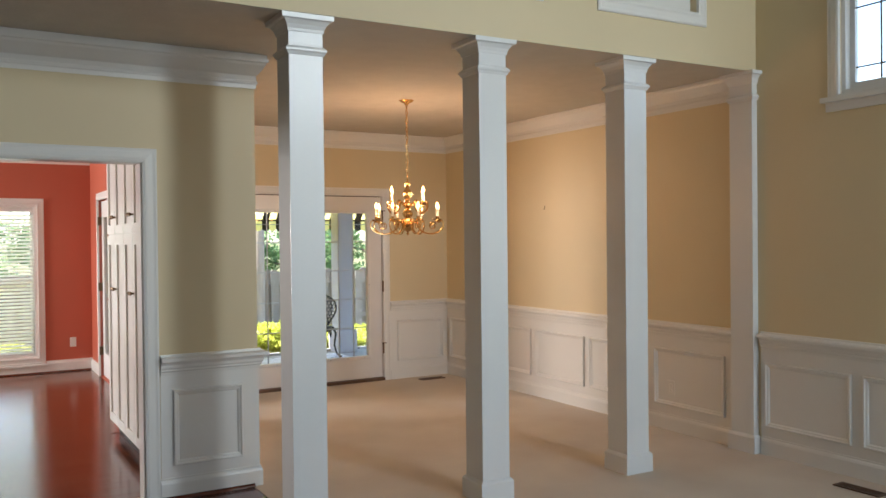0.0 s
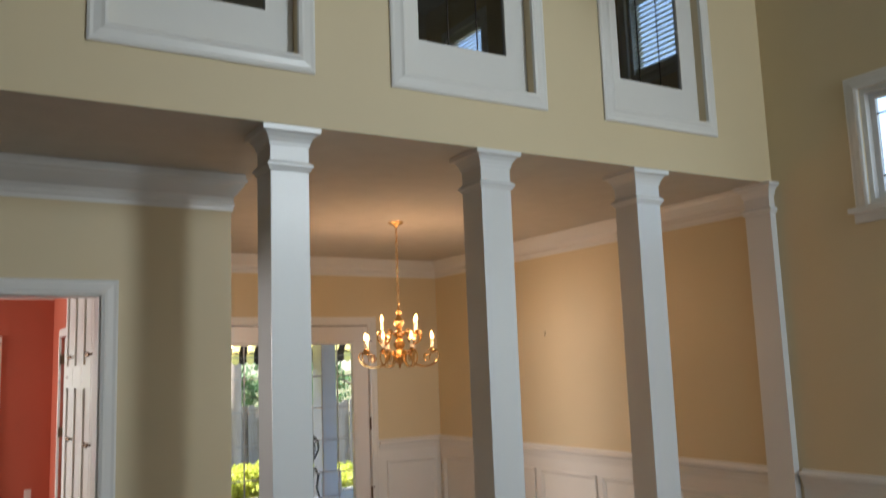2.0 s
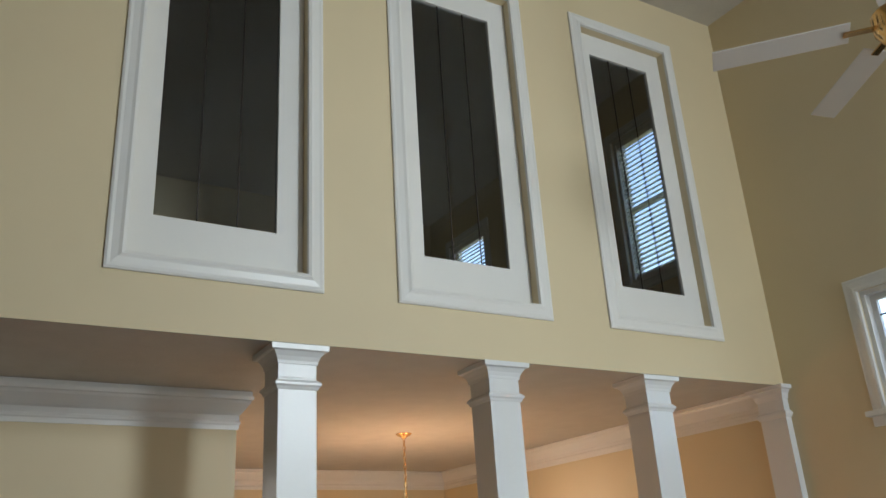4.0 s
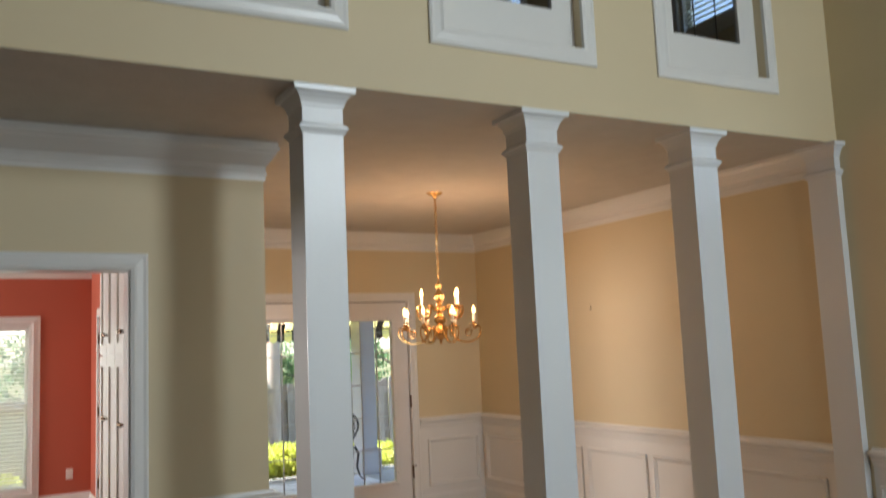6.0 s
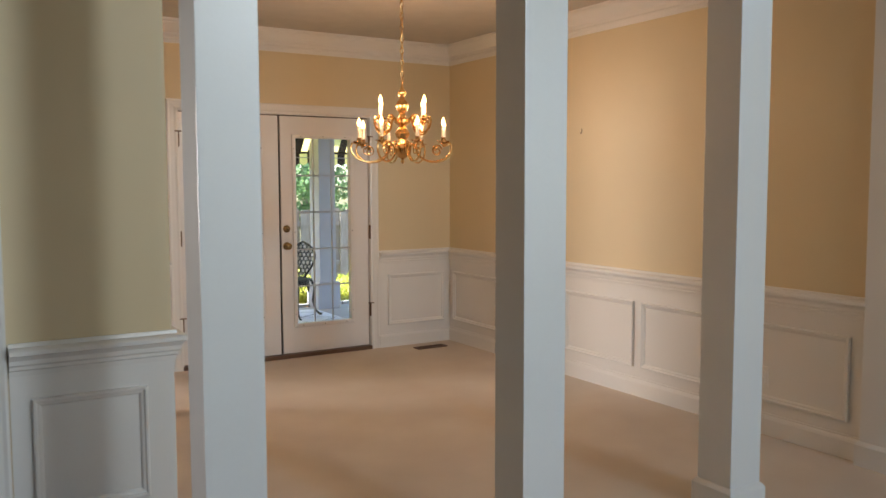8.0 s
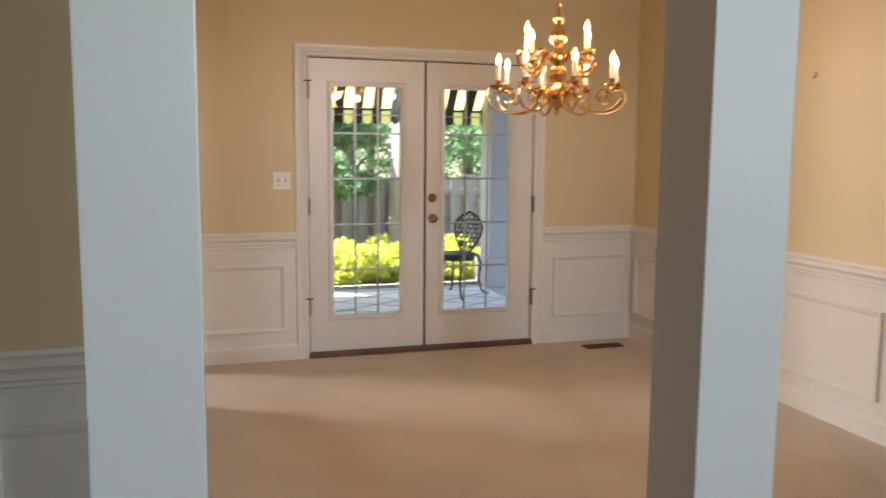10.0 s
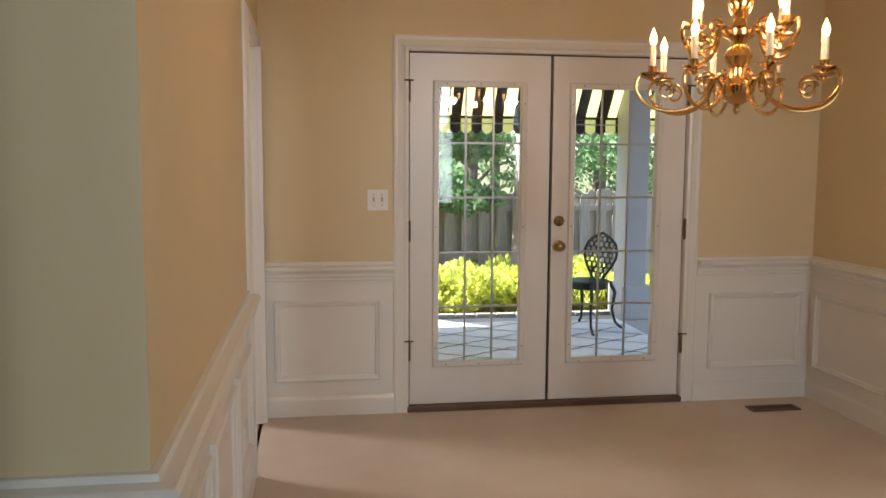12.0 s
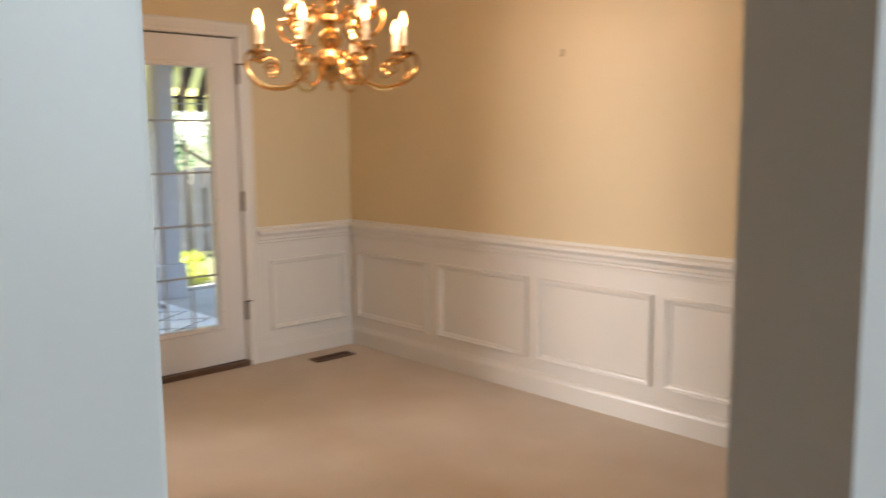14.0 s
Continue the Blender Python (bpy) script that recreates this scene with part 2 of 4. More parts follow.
def box(x0, x1, y0, y1, z0, z1, bevel=0.0, bm=None, m=None):
    own = bmesh.new()
    bmesh.ops.create_cube(own, size=1.0)
    for v in own.verts:
        v.co = Vector(((x0 + x1) / 2 + v.co.x * (x1 - x0), (y0 + y1) / 2 + v.co.y * (y1 - y0), (z0 + z1) / 2 + v.co.z * (z1 - z0)))
    if bevel:
        bmesh.ops.bevel(own, geom=own.edges[:], offset=bevel, segments=2, affect="EDGES", profile=0.7)
    if m is not None:
        own.transform(m)
    return merge(bm, own)


def merge(bm, own):
    if bm is None:
        return own
    me = bpy.data.meshes.new("tmp")
    own.to_mesh(me)
    own.free()
    bm.from_mesh(me)
    bpy.data.meshes.remove(me)
    return bm


def lathe(profile, steps=20, bm=None, m=None):
    """Turned body from (radius, height) pairs."""
    own = bmesh.new()
    rings = []
    for r, z in profile:
        rings.append([own.verts.new((r * math.cos(2 * math.pi * k / steps), r * math.sin(2 * math.pi * k / steps), z)) for k in range(steps)])
    for a, b in zip(rings, rings[1:]):
        for k in range(steps):
            own.faces.new((a[k], a[(k + 1) % steps], b[(k + 1) % steps], b[k]))
    own.faces.new(rings[0][::-1])
    own.faces.new(rings[-1])
    if m is not None:
        own.transform(m)
    return merge(bm, own)


def tube(points, radius, sides=8, bm=None, m=None):
    """Round bar along points; radius a number or one for each point."""
    own = bmesh.new()
    pts = [Vector(p) for p in points]
    radii = radius if isinstance(radius, (list, tuple)) else [radius] * len(pts)
    rings = []
    side = None
    for k, p in enumerate(pts):
        d = (pts[min(k + 1, len(pts) - 1)] - pts[max(k - 1, 0)]).normalized()
        if side is None:
            side = d.orthogonal().normalized()
        side = (side - d * side.dot(d)).normalized()
        up = d.cross(side)
        rings.append([own.verts.new(p + radii[k] * (side * math.cos(2 * math.pi * s / sides) + up * math.sin(2 * math.pi * s / sides))) for s in range(sides)])
    for a, b in zip(rings, rings[1:]):
        for s in range(sides):
            own.faces.new((a[s], a[(s + 1) % sides], b[(s + 1) % sides], b[s]))
    own.faces.new(rings[0][::-1])
    own.faces.new(rings[-1])
    if m is not None:
        own.transform(m)
    return merge(bm, own)


def sweep(points, profile, closed=False, m=None, bm=None):
    """A moulding with mitred corners: along points (u, v), the profile's (d, h) to the left of the way and out of the plane."""
    own = bmesh.new()
    pts = [Vector(p) for p in points]
    n = len(pts)
    rings = []
    for k, p in enumerate(pts):
        a = (p - pts[k - 1]).normalized() if (k or closed) else None
        b = (pts[(k + 1) % n] - p).normalized() if (k < n - 1 or closed) else None
        na = Vector((-a.y, a.x)) if a else None
        nb = Vector((-b.y, b.x)) if b else None
        if na and nb:
            mit = na + nb
            mit = mit / max(mit.dot(na), 0.2)
        else:
            mit = na or nb
        rings.append([own.verts.new((p.x + mit.x * d, p.y + mit.y * d, h)) for d, h in profile])
    q = len(profile)
    for k in range(n if closed else n - 1):
        a, b = rings[k], rings[(k + 1) % n]
        for s in range(q):
            own.faces.new((a[s], a[(s + 1) % q], b[(s + 1) % q], b[s]))
    if not closed:
        own.faces.new(rings[0])
        own.faces.new(rings[-1][::-1])
    if m is not None:
        own.transform(m)
    return merge(bm, own)


def plane_at(u, w, origin):
    """A wall's frame: u along it, z up, w out of it into the room."""
    u, w = Vector(u), Vector(w)
    return Matrix.Translation(origin) @ Matrix((u, Vector((0, 0, 1)), w)).transposed().to_4x4()


def pierced(u0, u1, v0, v1, holes, thick, m=None, under=0):
    """A wall slab in its own frame with openings cut through it; under: material slot of its underside."""
    us = sorted({u0, u1, *(h[0] for h in holes), *(h[1] for h in holes)})
    vs = sorted({v0, v1, *(h[2] for h in holes), *(h[3] for h in holes)})
    bm = bmesh.new()

    def solid(i, j):
        if not (0 <= i < len(us) - 1 and 0 <= j < len(vs) - 1):
            return False
        cu, cv = (us[i] + us[i + 1]) / 2, (vs[j] + vs[j + 1]) / 2
        return not any(a < cu < b and c < cv < d for a, b, c, d in holes)

    def quad(*co):
        return bm.faces.new([bm.verts.new(c) for c in co])

    for i in range(len(us) - 1):
        for j in range(len(vs) - 1):
            if not solid(i, j):
                continue
            a, b, c, d = us[i], us[i + 1], vs[j], vs[j + 1]
            quad((a, c, 0), (b, c, 0), (b, d, 0), (a, d, 0))
            quad((a, d, -thick), (b, d, -thick), (b, c, -thick), (a, c, -thick))
            if not solid(i - 1, j):
                quad((a, c, 0), (a, d, 0), (a, d, -thick), (a, c, -thick))
            if not solid(i + 1, j):
                quad((b, d, 0), (b, c, 0), (b, c, -thick), (b, d, -thick))
            if not solid(i, j - 1):
                f = quad((b, c, 0), (a, c, 0), (a, c, -thick), (b, c, -thick))
                if j == 0:
                    f.material_index = under
            if not solid(i, j + 1):
                quad((a, d, 0), (b, d, 0), (b, d, -thick), (a, d, -thick))
    bmesh.ops.remove_doubles(bm, verts=bm.verts[:], dist=1e-5)
    if m is not None:
        bm.transform(m)
    return bm


# moulding profiles: (outwards or sideways, height or outwards)
RAIL = [(0, 0.752), (0.012, 0.752), (0.014, 0.772), (0.022, 0.778), (0.022, 0.790), (0.030, 0.798), (0.032, 0.815), (0.046, 0.832),
        (0.060, 0.838), (0.060, 0.852), (0.050, 0.860), (0.020, 0.864), (0.016, 0.878), (0, 0.878)]
BASE = [(0, 0), (0.016, 0), (0.016, 0.095), (0.012, 0.108), (0.006, 0.118), (0.006, 0.128), (0, 0.128)]
CROWN = [(0, 2.56), (0.012, 2.56), (0.014, 2.585), (0.022, 2.592), (0.022, 2.604), (0.014, 2.612), (0.014, 2.640), (0.030, 2.652), (0.050, 2.672),
         (0.078, 2.702), (0.084, 2.716), (0.098, 2.722), (0.100, 2.7405), (0, 2.7405)]
CROWN = [(d * 0.74, h) for d, h in CROWN]
PANEL = [(0, 0), (0, 0.016), (0.005, 0.021), (0.013, 0.020), (0.017, 0.012), (0.026, 0.010), (0.032, 0.004), (0.034, 0)]
CASING = [(0, 0), (0, 0.022), (0.016, 0.026), (0.030, 0.020), (0.060, 0.015), (0.074, 0.017), (0.085, 0.012), (0.085, 0)]

CEIL_Z = 2.742
WX = 2.49
LX = -0.82
BACK = plane_at((1, 0, 0), (0, -1, 0), (0, 0, 0))
STUB_Y = -3.13
STUB = plane_at((1, 0, 0), (0, -1, 0), (0, STUB_Y, 0))
RIGHT = plane_at((0, -1, 0), (-1, 0, 0), (WX, 0, 0))
LEFT = plane_at((0, 1, 0), (1, 0, 0), (LX, 0, 0))
TILT = 0.027
COLS = Matrix.Translation((0, -4.26, 0)) @ pose(0, 0, 0, 0, 0, -math.degrees(math.atan(TILT)))
UPPER = COLS @ plane_at((1, 0, 0), (0, -1, 0), (0, 0, 0))


def wainscot(parent, m, u0, u1, panels):
    """White board, panel mouldings up to the chair rail, in a wall's frame."""
    part("wainscot_board", box(u0, u1, 0.0, 0.80, 0.0, 0.006), WHITE, parent, "white painted wainscot board", m=parent.matrix_world.inverted() @ m)
    for a, b in panels:
        part("panel_moulding", sweep([(a, 0.2), (b, 0.2), (b, 0.66), (a, 0.66)], [(d, h + 0.006) for d, h in PANEL], True), WHITE, parent, m=parent.matrix_world.inverted() @ m)


def run(name, parent, pts, profile, label, mat=None):
    """A rail, base or crown along plan points, to the left of the way."""
    return part(name, sweep(pts, profile), mat or WHITE, parent, label)


# ---- floors and ceilings ----
def slab(name, pts, z0, z1, mat, label, category):
    bm = bmesh.new()
    low = [bm.verts.new((x, y, z0)) for x, y in pts]
    top = [bm.verts.new((x, y, z1)) for x, y in pts]
    bm.faces.new(low[::-1])
    bm.faces.new(top)
    for k in range(len(pts)):
        j = (k + 1) % len(pts)
        bm.faces.new((low[k], low[j], top[j], top[k]))
    return thing(name, bm, mat, label, category, kind="structure")


slab("floor_carpet", [(-0.86, -12), (WX, -12), (WX, 0), (LX - 0.02, 0), (LX - 0.02, STUB_Y), (-0.86, STUB_Y)], -0.1, 0.0, CARPET, "beige cut pile carpet with soft footprints", "carpet")
floor_wood = slab("floor_wood", [(-6, -12), (-0.8602, -12), (-0.8602, STUB_Y - 0.003), (LX - 0.023, STUB_Y - 0.003), (LX - 0.023, 0), (-1.0, 0), (-1.0, 2.77), (-6, 2.77)], -0.1, -0.004, OAK, "glossy reddish stained oak strip floor", "wood floor")


def front_y(x, back=0.0):
    return (COLS @ Vector((x, back, 0))).y


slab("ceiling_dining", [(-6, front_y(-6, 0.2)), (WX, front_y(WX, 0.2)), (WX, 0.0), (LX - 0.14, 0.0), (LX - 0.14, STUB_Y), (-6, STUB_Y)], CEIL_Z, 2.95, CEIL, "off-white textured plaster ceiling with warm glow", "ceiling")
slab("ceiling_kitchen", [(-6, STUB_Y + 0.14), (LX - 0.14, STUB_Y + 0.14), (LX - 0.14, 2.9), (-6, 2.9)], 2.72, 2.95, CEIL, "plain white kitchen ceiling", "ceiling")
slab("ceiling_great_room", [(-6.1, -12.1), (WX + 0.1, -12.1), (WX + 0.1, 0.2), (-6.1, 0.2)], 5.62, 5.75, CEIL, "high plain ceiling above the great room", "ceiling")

# ---- walls ----
w_back = thing("wall_back", pierced(LX - 0.14, WX + 0.15, -0.1, 5.62, [(-0.012, 1.66, 0.0, 2.062)], 0.15, BACK), CREAM, "cream painted dining room wall around the garden doors", "wall", kind="structure")
wainscot(w_back, BACK, LX, -0.09, [(-0.755, -0.16)])
wainscot(w_back, BACK, 1.735, WX, [(1.822, 2.42)])
part("door_casing", sweep([(-0.002, 0.0), (-0.002, 2.052), (1.65, 2.052), (1.65, 0.0)], CASING, m=BACK), WHITE, w_back, "white moulded door casing")

GWIN = (4.985, 5.80, 2.475, 3.19)
LOFT = [(3.12, 3.76, 3.85, 5.17), (0.42, 1.10, 3.85, 5.17)]
w_right = thing("wall_right", pierced(-0.15, 12.0, -0.1, 5.62, [GWIN, *LOFT, (6.95, 7.85, 0.95, 2.55)], 0.15, RIGHT), CREAM, "tall cream painted side wall with a high small window", "wall", kind="structure")
wainscot(w_right, RIGHT, 0.0, 4.14, [(0.08, 0.80), (0.90, 1.63), (1.71, 2.435), (2.51, 3.23), (3.32, 4.04)])
wainscot(w_right, RIGHT, 4.36, 11.99, [(4.40 + 0.74 * k, 5.06 + 0.74 * k) for k in range(9)])

w_left = thing("wall_left", pierced(STUB_Y, 0.0, -0.1, CEIL_Z, [(-0.90, -0.10, 0.0, 2.05)], 0.13, LEFT), CREAM, "cream dining room wall with doorway to the kitchen", "wall", kind="structure")
wainscot(w_left, LEFT, STUB_Y, -0.99, [(-3.05, -2.45), (-2.36, -1.75), (-1.66, -1.07)])
part("door_casing", sweep([(-0.89, 0.0), (-0.89, 2.04), (-0.105, 2.04), (-0.105, 0.0)], CASING, m=LEFT), WHITE, w_left, "white moulded doorway casing")
part("jamb_lining", pierced(-0.90, -0.10, 0.0, 2.05, [(-0.885, -0.115, -0.1, 2.035)], 0.13, LEFT), WHITE, w_left)

w_stub = thing("wall_hall", pierced(-6, LX - 0.13, -0.1, CEIL_Z, [(-2.62, -1.51, 0.0, 2.05)], 0.13, STUB), CREAM, "cream hall wall with a wide kitchen doorway", "wall", kind="structure")
wainscot(w_stub, STUB, -1.425, LX, [(-1.352, -0.925)])
part("door_casing", sweep([(-2.61, 0.0), (-2.61, 2.035), (-1.515, 2.035), (-1.515, 0.0)], CASING, m=STUB), WHITE, w_stub, "white moulded doorway casing")
part("jamb_lining", pierced(-2.62, -1.51, 0.0, 2.05, [(-2.602, -1.525, -0.1, 2.032)], 0.13, STUB), WHITE, w_stub)

# rails, bases and crowns run round the corners
run("chair_rail", w_stub, [(LX, -0.99), (LX, STUB_Y), (-1.425, STUB_Y)], RAIL, "white stepped chair rail")
run("baseboard", w_stub, [(LX, -0.99), (LX, STUB_Y), (-1.43, STUB_Y)], [(d + 0.005, h) for d, h in BASE], "white baseboard")
SHOE = [(0.021, -0.003), (0.038, -0.003), (0.036, 0.010), (0.028, 0.018), (0.021, 0.019)]
run("shoe_moulding", w_stub, [(LX - 0.035, STUB_Y), (-1.43, STUB_Y)], SHOE, "dark stained shoe moulding", OAK)
run("chair_rail", w_back, [(WX, -4.14), (WX, 0.0), (1.735, 0.0)], RAIL, "white stepped chair rail")
run("baseboard", w_back, [(WX, -4.14), (WX, 0.0), (1.735, 0.0)], [(d + 0.005, h) for d, h in BASE], "white baseboard")
run("chair_rail", w_back, [(-0.087, 0.0), (LX, 0.0)], RAIL, "white stepped chair rail")
run("baseboard", w_back, [(-0.087, 0.0), (LX, 0.0), (LX, -0.02)], [(d + 0.005, h) for d, h in BASE], "white baseboard")
run("chair_rail", w_right, [(WX, -11.99), (WX, -4.365)], RAIL, "white stepped chair rail")
run("baseboard", w_right, [(WX, -11.99), (WX, -4.365)], [(d + 0.005, h) for d, h in BASE], "white baseboard")
run("crown_moulding", w_back, [(WX, -4.12), (WX, 0.0), (LX, 0.0), (LX, -2.9)], CROWN, "white crown moulding")
run("crown_moulding", w_stub, [(LX, -2.9), (LX, STUB_Y), (-6, STUB_Y)], [(d, h - 0.028) for d, h in CROWN[:-1]] + [(0.066, 2.7125), (0.066, 2.7405), (0, 2.7405)], "white crown moulding")

UPWIN = [(-1.700, -0.860), (-0.282, 0.529), (1.122, 1.905)]
UZ0, UZ1 = 3.085, 5.185
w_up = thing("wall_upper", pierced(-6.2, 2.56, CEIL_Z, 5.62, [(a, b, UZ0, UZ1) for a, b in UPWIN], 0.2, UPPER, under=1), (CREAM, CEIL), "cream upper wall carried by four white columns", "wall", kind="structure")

# plain walls that close the place
thing("wall_rear", pierced(-6.2, WX + 0.15, -0.1, 5.62, [(1.5, 2.2, 0.6, 3.0), (-0.7, 0.0, 0.6, 3.0), (1.3, 2.2, 3.5, 4.9)], 0.1, plane_at((-1, 0, 0), (0, 1, 0), (0, -12, 0)) @ Matrix.Diagonal((-1, 1, 1, 1))), CREAM, "plain cream wall with tall windows", "wall", kind="structure")
# unseen wall, kept dark so the columns' left faces stay in shade
thing("wall_far_left", pierced(-12.1, 2.9, -0.1, 5.62, [], 0.1, plane_at((0, 1, 0), (1, 0, 0), (-6, 0, 0))), DARKWALL, "plain unseen wall, dark to cut bounced light", "wall", kind="structure")
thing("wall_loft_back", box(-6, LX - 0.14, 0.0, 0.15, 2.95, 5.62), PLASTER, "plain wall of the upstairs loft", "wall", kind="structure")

# kitchen and red breakfast corner
w_red = thing("wall_red", pierced(-6, -0.86, -0.1, 2.75, [(-2.60, -1.60, 0.20, 2.02)], 0.15, plane_at((1, 0, 0), (0, -1, 0), (0, 2.77, 0))), RED, "terracotta red wall with a tall window", "wall", kind="structure")
REDM = plane_at((1, 0, 0), (0, -1, 0), (0, 2.77, 0))
part("baseboard", sweep([(-1.51, 2.77), (-0.99, 2.77)][::-1], [(d, h * 1.15) for d, h in BASE]), WHITE, w_red, "white baseboard")
part("shoe_moulding", sweep([(-0.99, 2.77), (-2.7, 2.77)], [(d - 0.004, h) for d, h in SHOE]), OAK, w_red, "dark stained shoe moulding")
part("crown_moulding", sweep([(-0.99, 2.77), (-6, 2.77)], [(d, h - 0.035) for d, h in CROWN]), WHITE, w_red, "white crown moulding")
RSIDE = plane_at((0, -1, 0), (-1, 0, 0), (-0.99, 0, 0))
w_rside = thing("wall_red_side", pierced(-2.77, 0.0, -0.1, 2.75, [(-2.13, -1.28, 0.0, 2.07)], 0.14, RSIDE), RED, "terracotta red side wall with a glazed door", "wall", kind="structure")
part("door_casing", sweep([(-2.12, 0.0), (-2.12, 2.06), (-1.29, 2.06), (-1.29, 0.0)], CASING, m=RSIDE), WHITE, w_rside, "white moulded door casing")
part("baseboard", sweep([(-0.99, 2.205), (-0.99, 2.77)], BASE), WHITE, w_rside)


# ---- windows ----
def leaded_bars(parent, w, h, us, vs, y, mat=LEAD, r=0.005):
    for u in us:
        part("came", box(u - r, u + r, y - r, y + r, 0, h), mat, parent)
    for v in vs:
        part("came", box(0, w, y - r * 0.8, y + r * 0.8, v - r, v + r), mat, parent)


def upper_window(k, a, b):
    """Fixed pane in a white board set back in a moulded casing."""
    m = UPPER
    win = empty_thing(f"window_{k}", UPPER, label="tall dark window with white board surround and casing", category="window", group="upper wall windows", kind="structure")
    part("casing", sweep([(a, UZ0), (a, UZ1), (b, UZ1), (b, UZ0)], CASING, True), WHITE, win)
    c, d, e, f = a + 0.115, b - 0.137, 3.305, 5.02
    part("board", pierced(a, b, UZ0, UZ1, [(c, d, e, f)], 0.03, Matrix.Translation((0, 0, -0.055))), WHITE, win, "white painted board")
    pane = part("pane", box(c, d, e, f, -0.075, -0.070), DARKGLASS, win, "dark reflecting glass")
    pane.visible_shadow = False
    for q in (0.34, 0.67):
        u = c + (d - c) * q
        part("came", box(u - 0.003, u + 0.003, e, f, -0.069, -0.064), DARKMETAL, win)


for k, (a, b) in enumerate(UPWIN):
    upper_window(k + 1, a, b)


def side_window(k, m, a, b, c, d, label, blind, bars, apron):
    """Sash in a pierced wall: frame, sashes, pane, sill, casing, and blind slats or leaded bars."""
    win = empty_thing(f"window_{k}", m, label=label, category="window", kind="structure")
    part("casing", sweep([(a, c), (a, d), (b, d), (b, c)], CASING, True), WHITE, win, "white moulded casing")
    part("frame", pierced(a, b, c, d, [(a + 0.03, b - 0.03, c + 0.03, d - 0.03)], 0.10, Matrix.Translation((0, 0, -0.01))), WHITE, win)
    part("sash", pierced(a + 0.03, b - 0.03, c + 0.03, d - 0.03, [(a + 0.065, b - 0.065, c + 0.075, d - 0.065)], 0.03, Matrix.Translation((0, 0, -0.06))), WHITE, win)
    if blind:
        part("meeting_rail", box(a + 0.065, b - 0.065, (c + d) / 2 - 0.02, (c + d) / 2 + 0.02, -0.085, -0.062), WHITE, win)
    pane = part("pane", box(a + 0.06, b - 0.06, c + 0.07, d - 0.06, -0.078, -0.074), GLASS, win)
    pane.visible_shadow = False
    if apron:
        part("sill", box(a - 0.115, b + 0.115, c - 0.045, c - 0.012, 0.0, 0.055, 0.006), WHITE, win)
        part("apron", box(a - 0.095, b + 0.095, c - 0.105, c - 0.045, 0.0, 0.020, 0.004), WHITE, win)
    if bars:
        for q in range(1, 4):
            u = a + 0.065 + (b - a - 0.13) * q / 4
            part("came", box(u - 0.005, u + 0.005, c + 0.075, d - 0.065, -0.073, -0.066), DARKMETAL, win)
        for v in (c + 0.17, d - 0.16):
            part("came", box(a + 0.065, b - 0.065, v - 0.005, v + 0.005, -0.073, -0.067), DARKMETAL, win)
    if blind:
        blind_ob = empty_thing("window_blind", m, label="white slatted blind, lowered and half open", category="blind")
        part("headrail", box(a + 0.035, b - 0.035, d - 0.075, d - 0.035, -0.055, -0.015, 0.004), WHITE, blind_ob)
        slat = mesh_of("slat", box(a + 0.04, b - 0.04, -0.001, 0.001, -0.024, 0.024), BLIND)
        v = c + 0.06
        while v < d - 0.085:
            ob = new("slat", slat)
            ob.parent = blind_ob
            ob.matrix_local = Matrix.Translation((0, v, -0.03)) @ pose(0, 0, 0, blind)
            v += 0.042
        part("bottom_rail", box(a + 0.04, b - 0.04, c + 0.032, c + 0.050, -0.05, -0.015, 0.003), WHITE, blind_ob)


side_window(4, RIGHT, *GWIN, "small high leaded window with white casing and sill", 0, True, True)
for k, (a, b, c, d) in enumerate(LOFT):
    side_window(5 + k, RIGHT, a, b, c, d, "upstairs loft window with white blind", 50, False, False)
side_window(7, REDM, -2.60, -1.60, 0.20, 2.02, "tall white kitchen window with lowered blind", 28, False, False)
part("window_apron", box(-2.70, -1.51, 0.0, 0.115, 0.0, 0.014), WHITE, w_red, m=REDM)
part("window_sill", box(-2.70, -1.50, 0.088, 0.115, 0.0, 0.035, 0.005), WHITE, w_red, m=REDM)


# ---- columns ----
def column(m):
    """Square boxed column: base, shaft, neck ring and flared cap."""
    col = empty_thing("column", m, label="square white painted wooden column with flared cap", category="column", group="columns under the upper wall")
    h = 0.095
    part("shaft", box(-h, h, -h, h, 0.0, CEIL_Z - 0.15, 0.004), COLUMN, col)
    sq = [(-h, -h), (-h, h), (h, h), (h, -h)]
    part("base", sweep(sq, [(0, 0), (0.018, 0), (0.018, 0.110), (0.012, 0.120), (0.003, 0.130), (0, 0.130)], True), COLUMN, col)
    part("neck_ring", sweep(sq, [(0, 2.535), (0.005, 2.535), (0.010, 2.548), (0.018, 2.556), (0.018, 2.566), (0.010, 2.574), (0.004, 2.580), (0, 2.580)], True), COLUMN, col)
    part("cap", sweep(sq, [(0, 2.655), (0.004, 2.655), (0.006, 2.670), (0.014, 2.690), (0.030, 2.712), (0.038, 2.712), (0.046, 2.716), (0.048, 2.7405), (0, 2.7405)], True), COLUMN, col)
    part("block", box(-h + 0.001, h - 0.001, -h + 0.001, h - 0.001, CEIL_Z - 0.15, CEIL_Z - 0.0015), COLUMN, col)
    return col


first = column(COLS @ pose(-0.885, 0.146, 0))
for x, y in ((0.268, 0.130), (1.395, 0.146)):
    copy_thing(first, COLS @ pose(x, y, 0))

pil = empty_thing("pilaster", Matrix.Translation((WX, -4.235, 0)), label="white half column against the side wall", category="column")
PW = 0.10
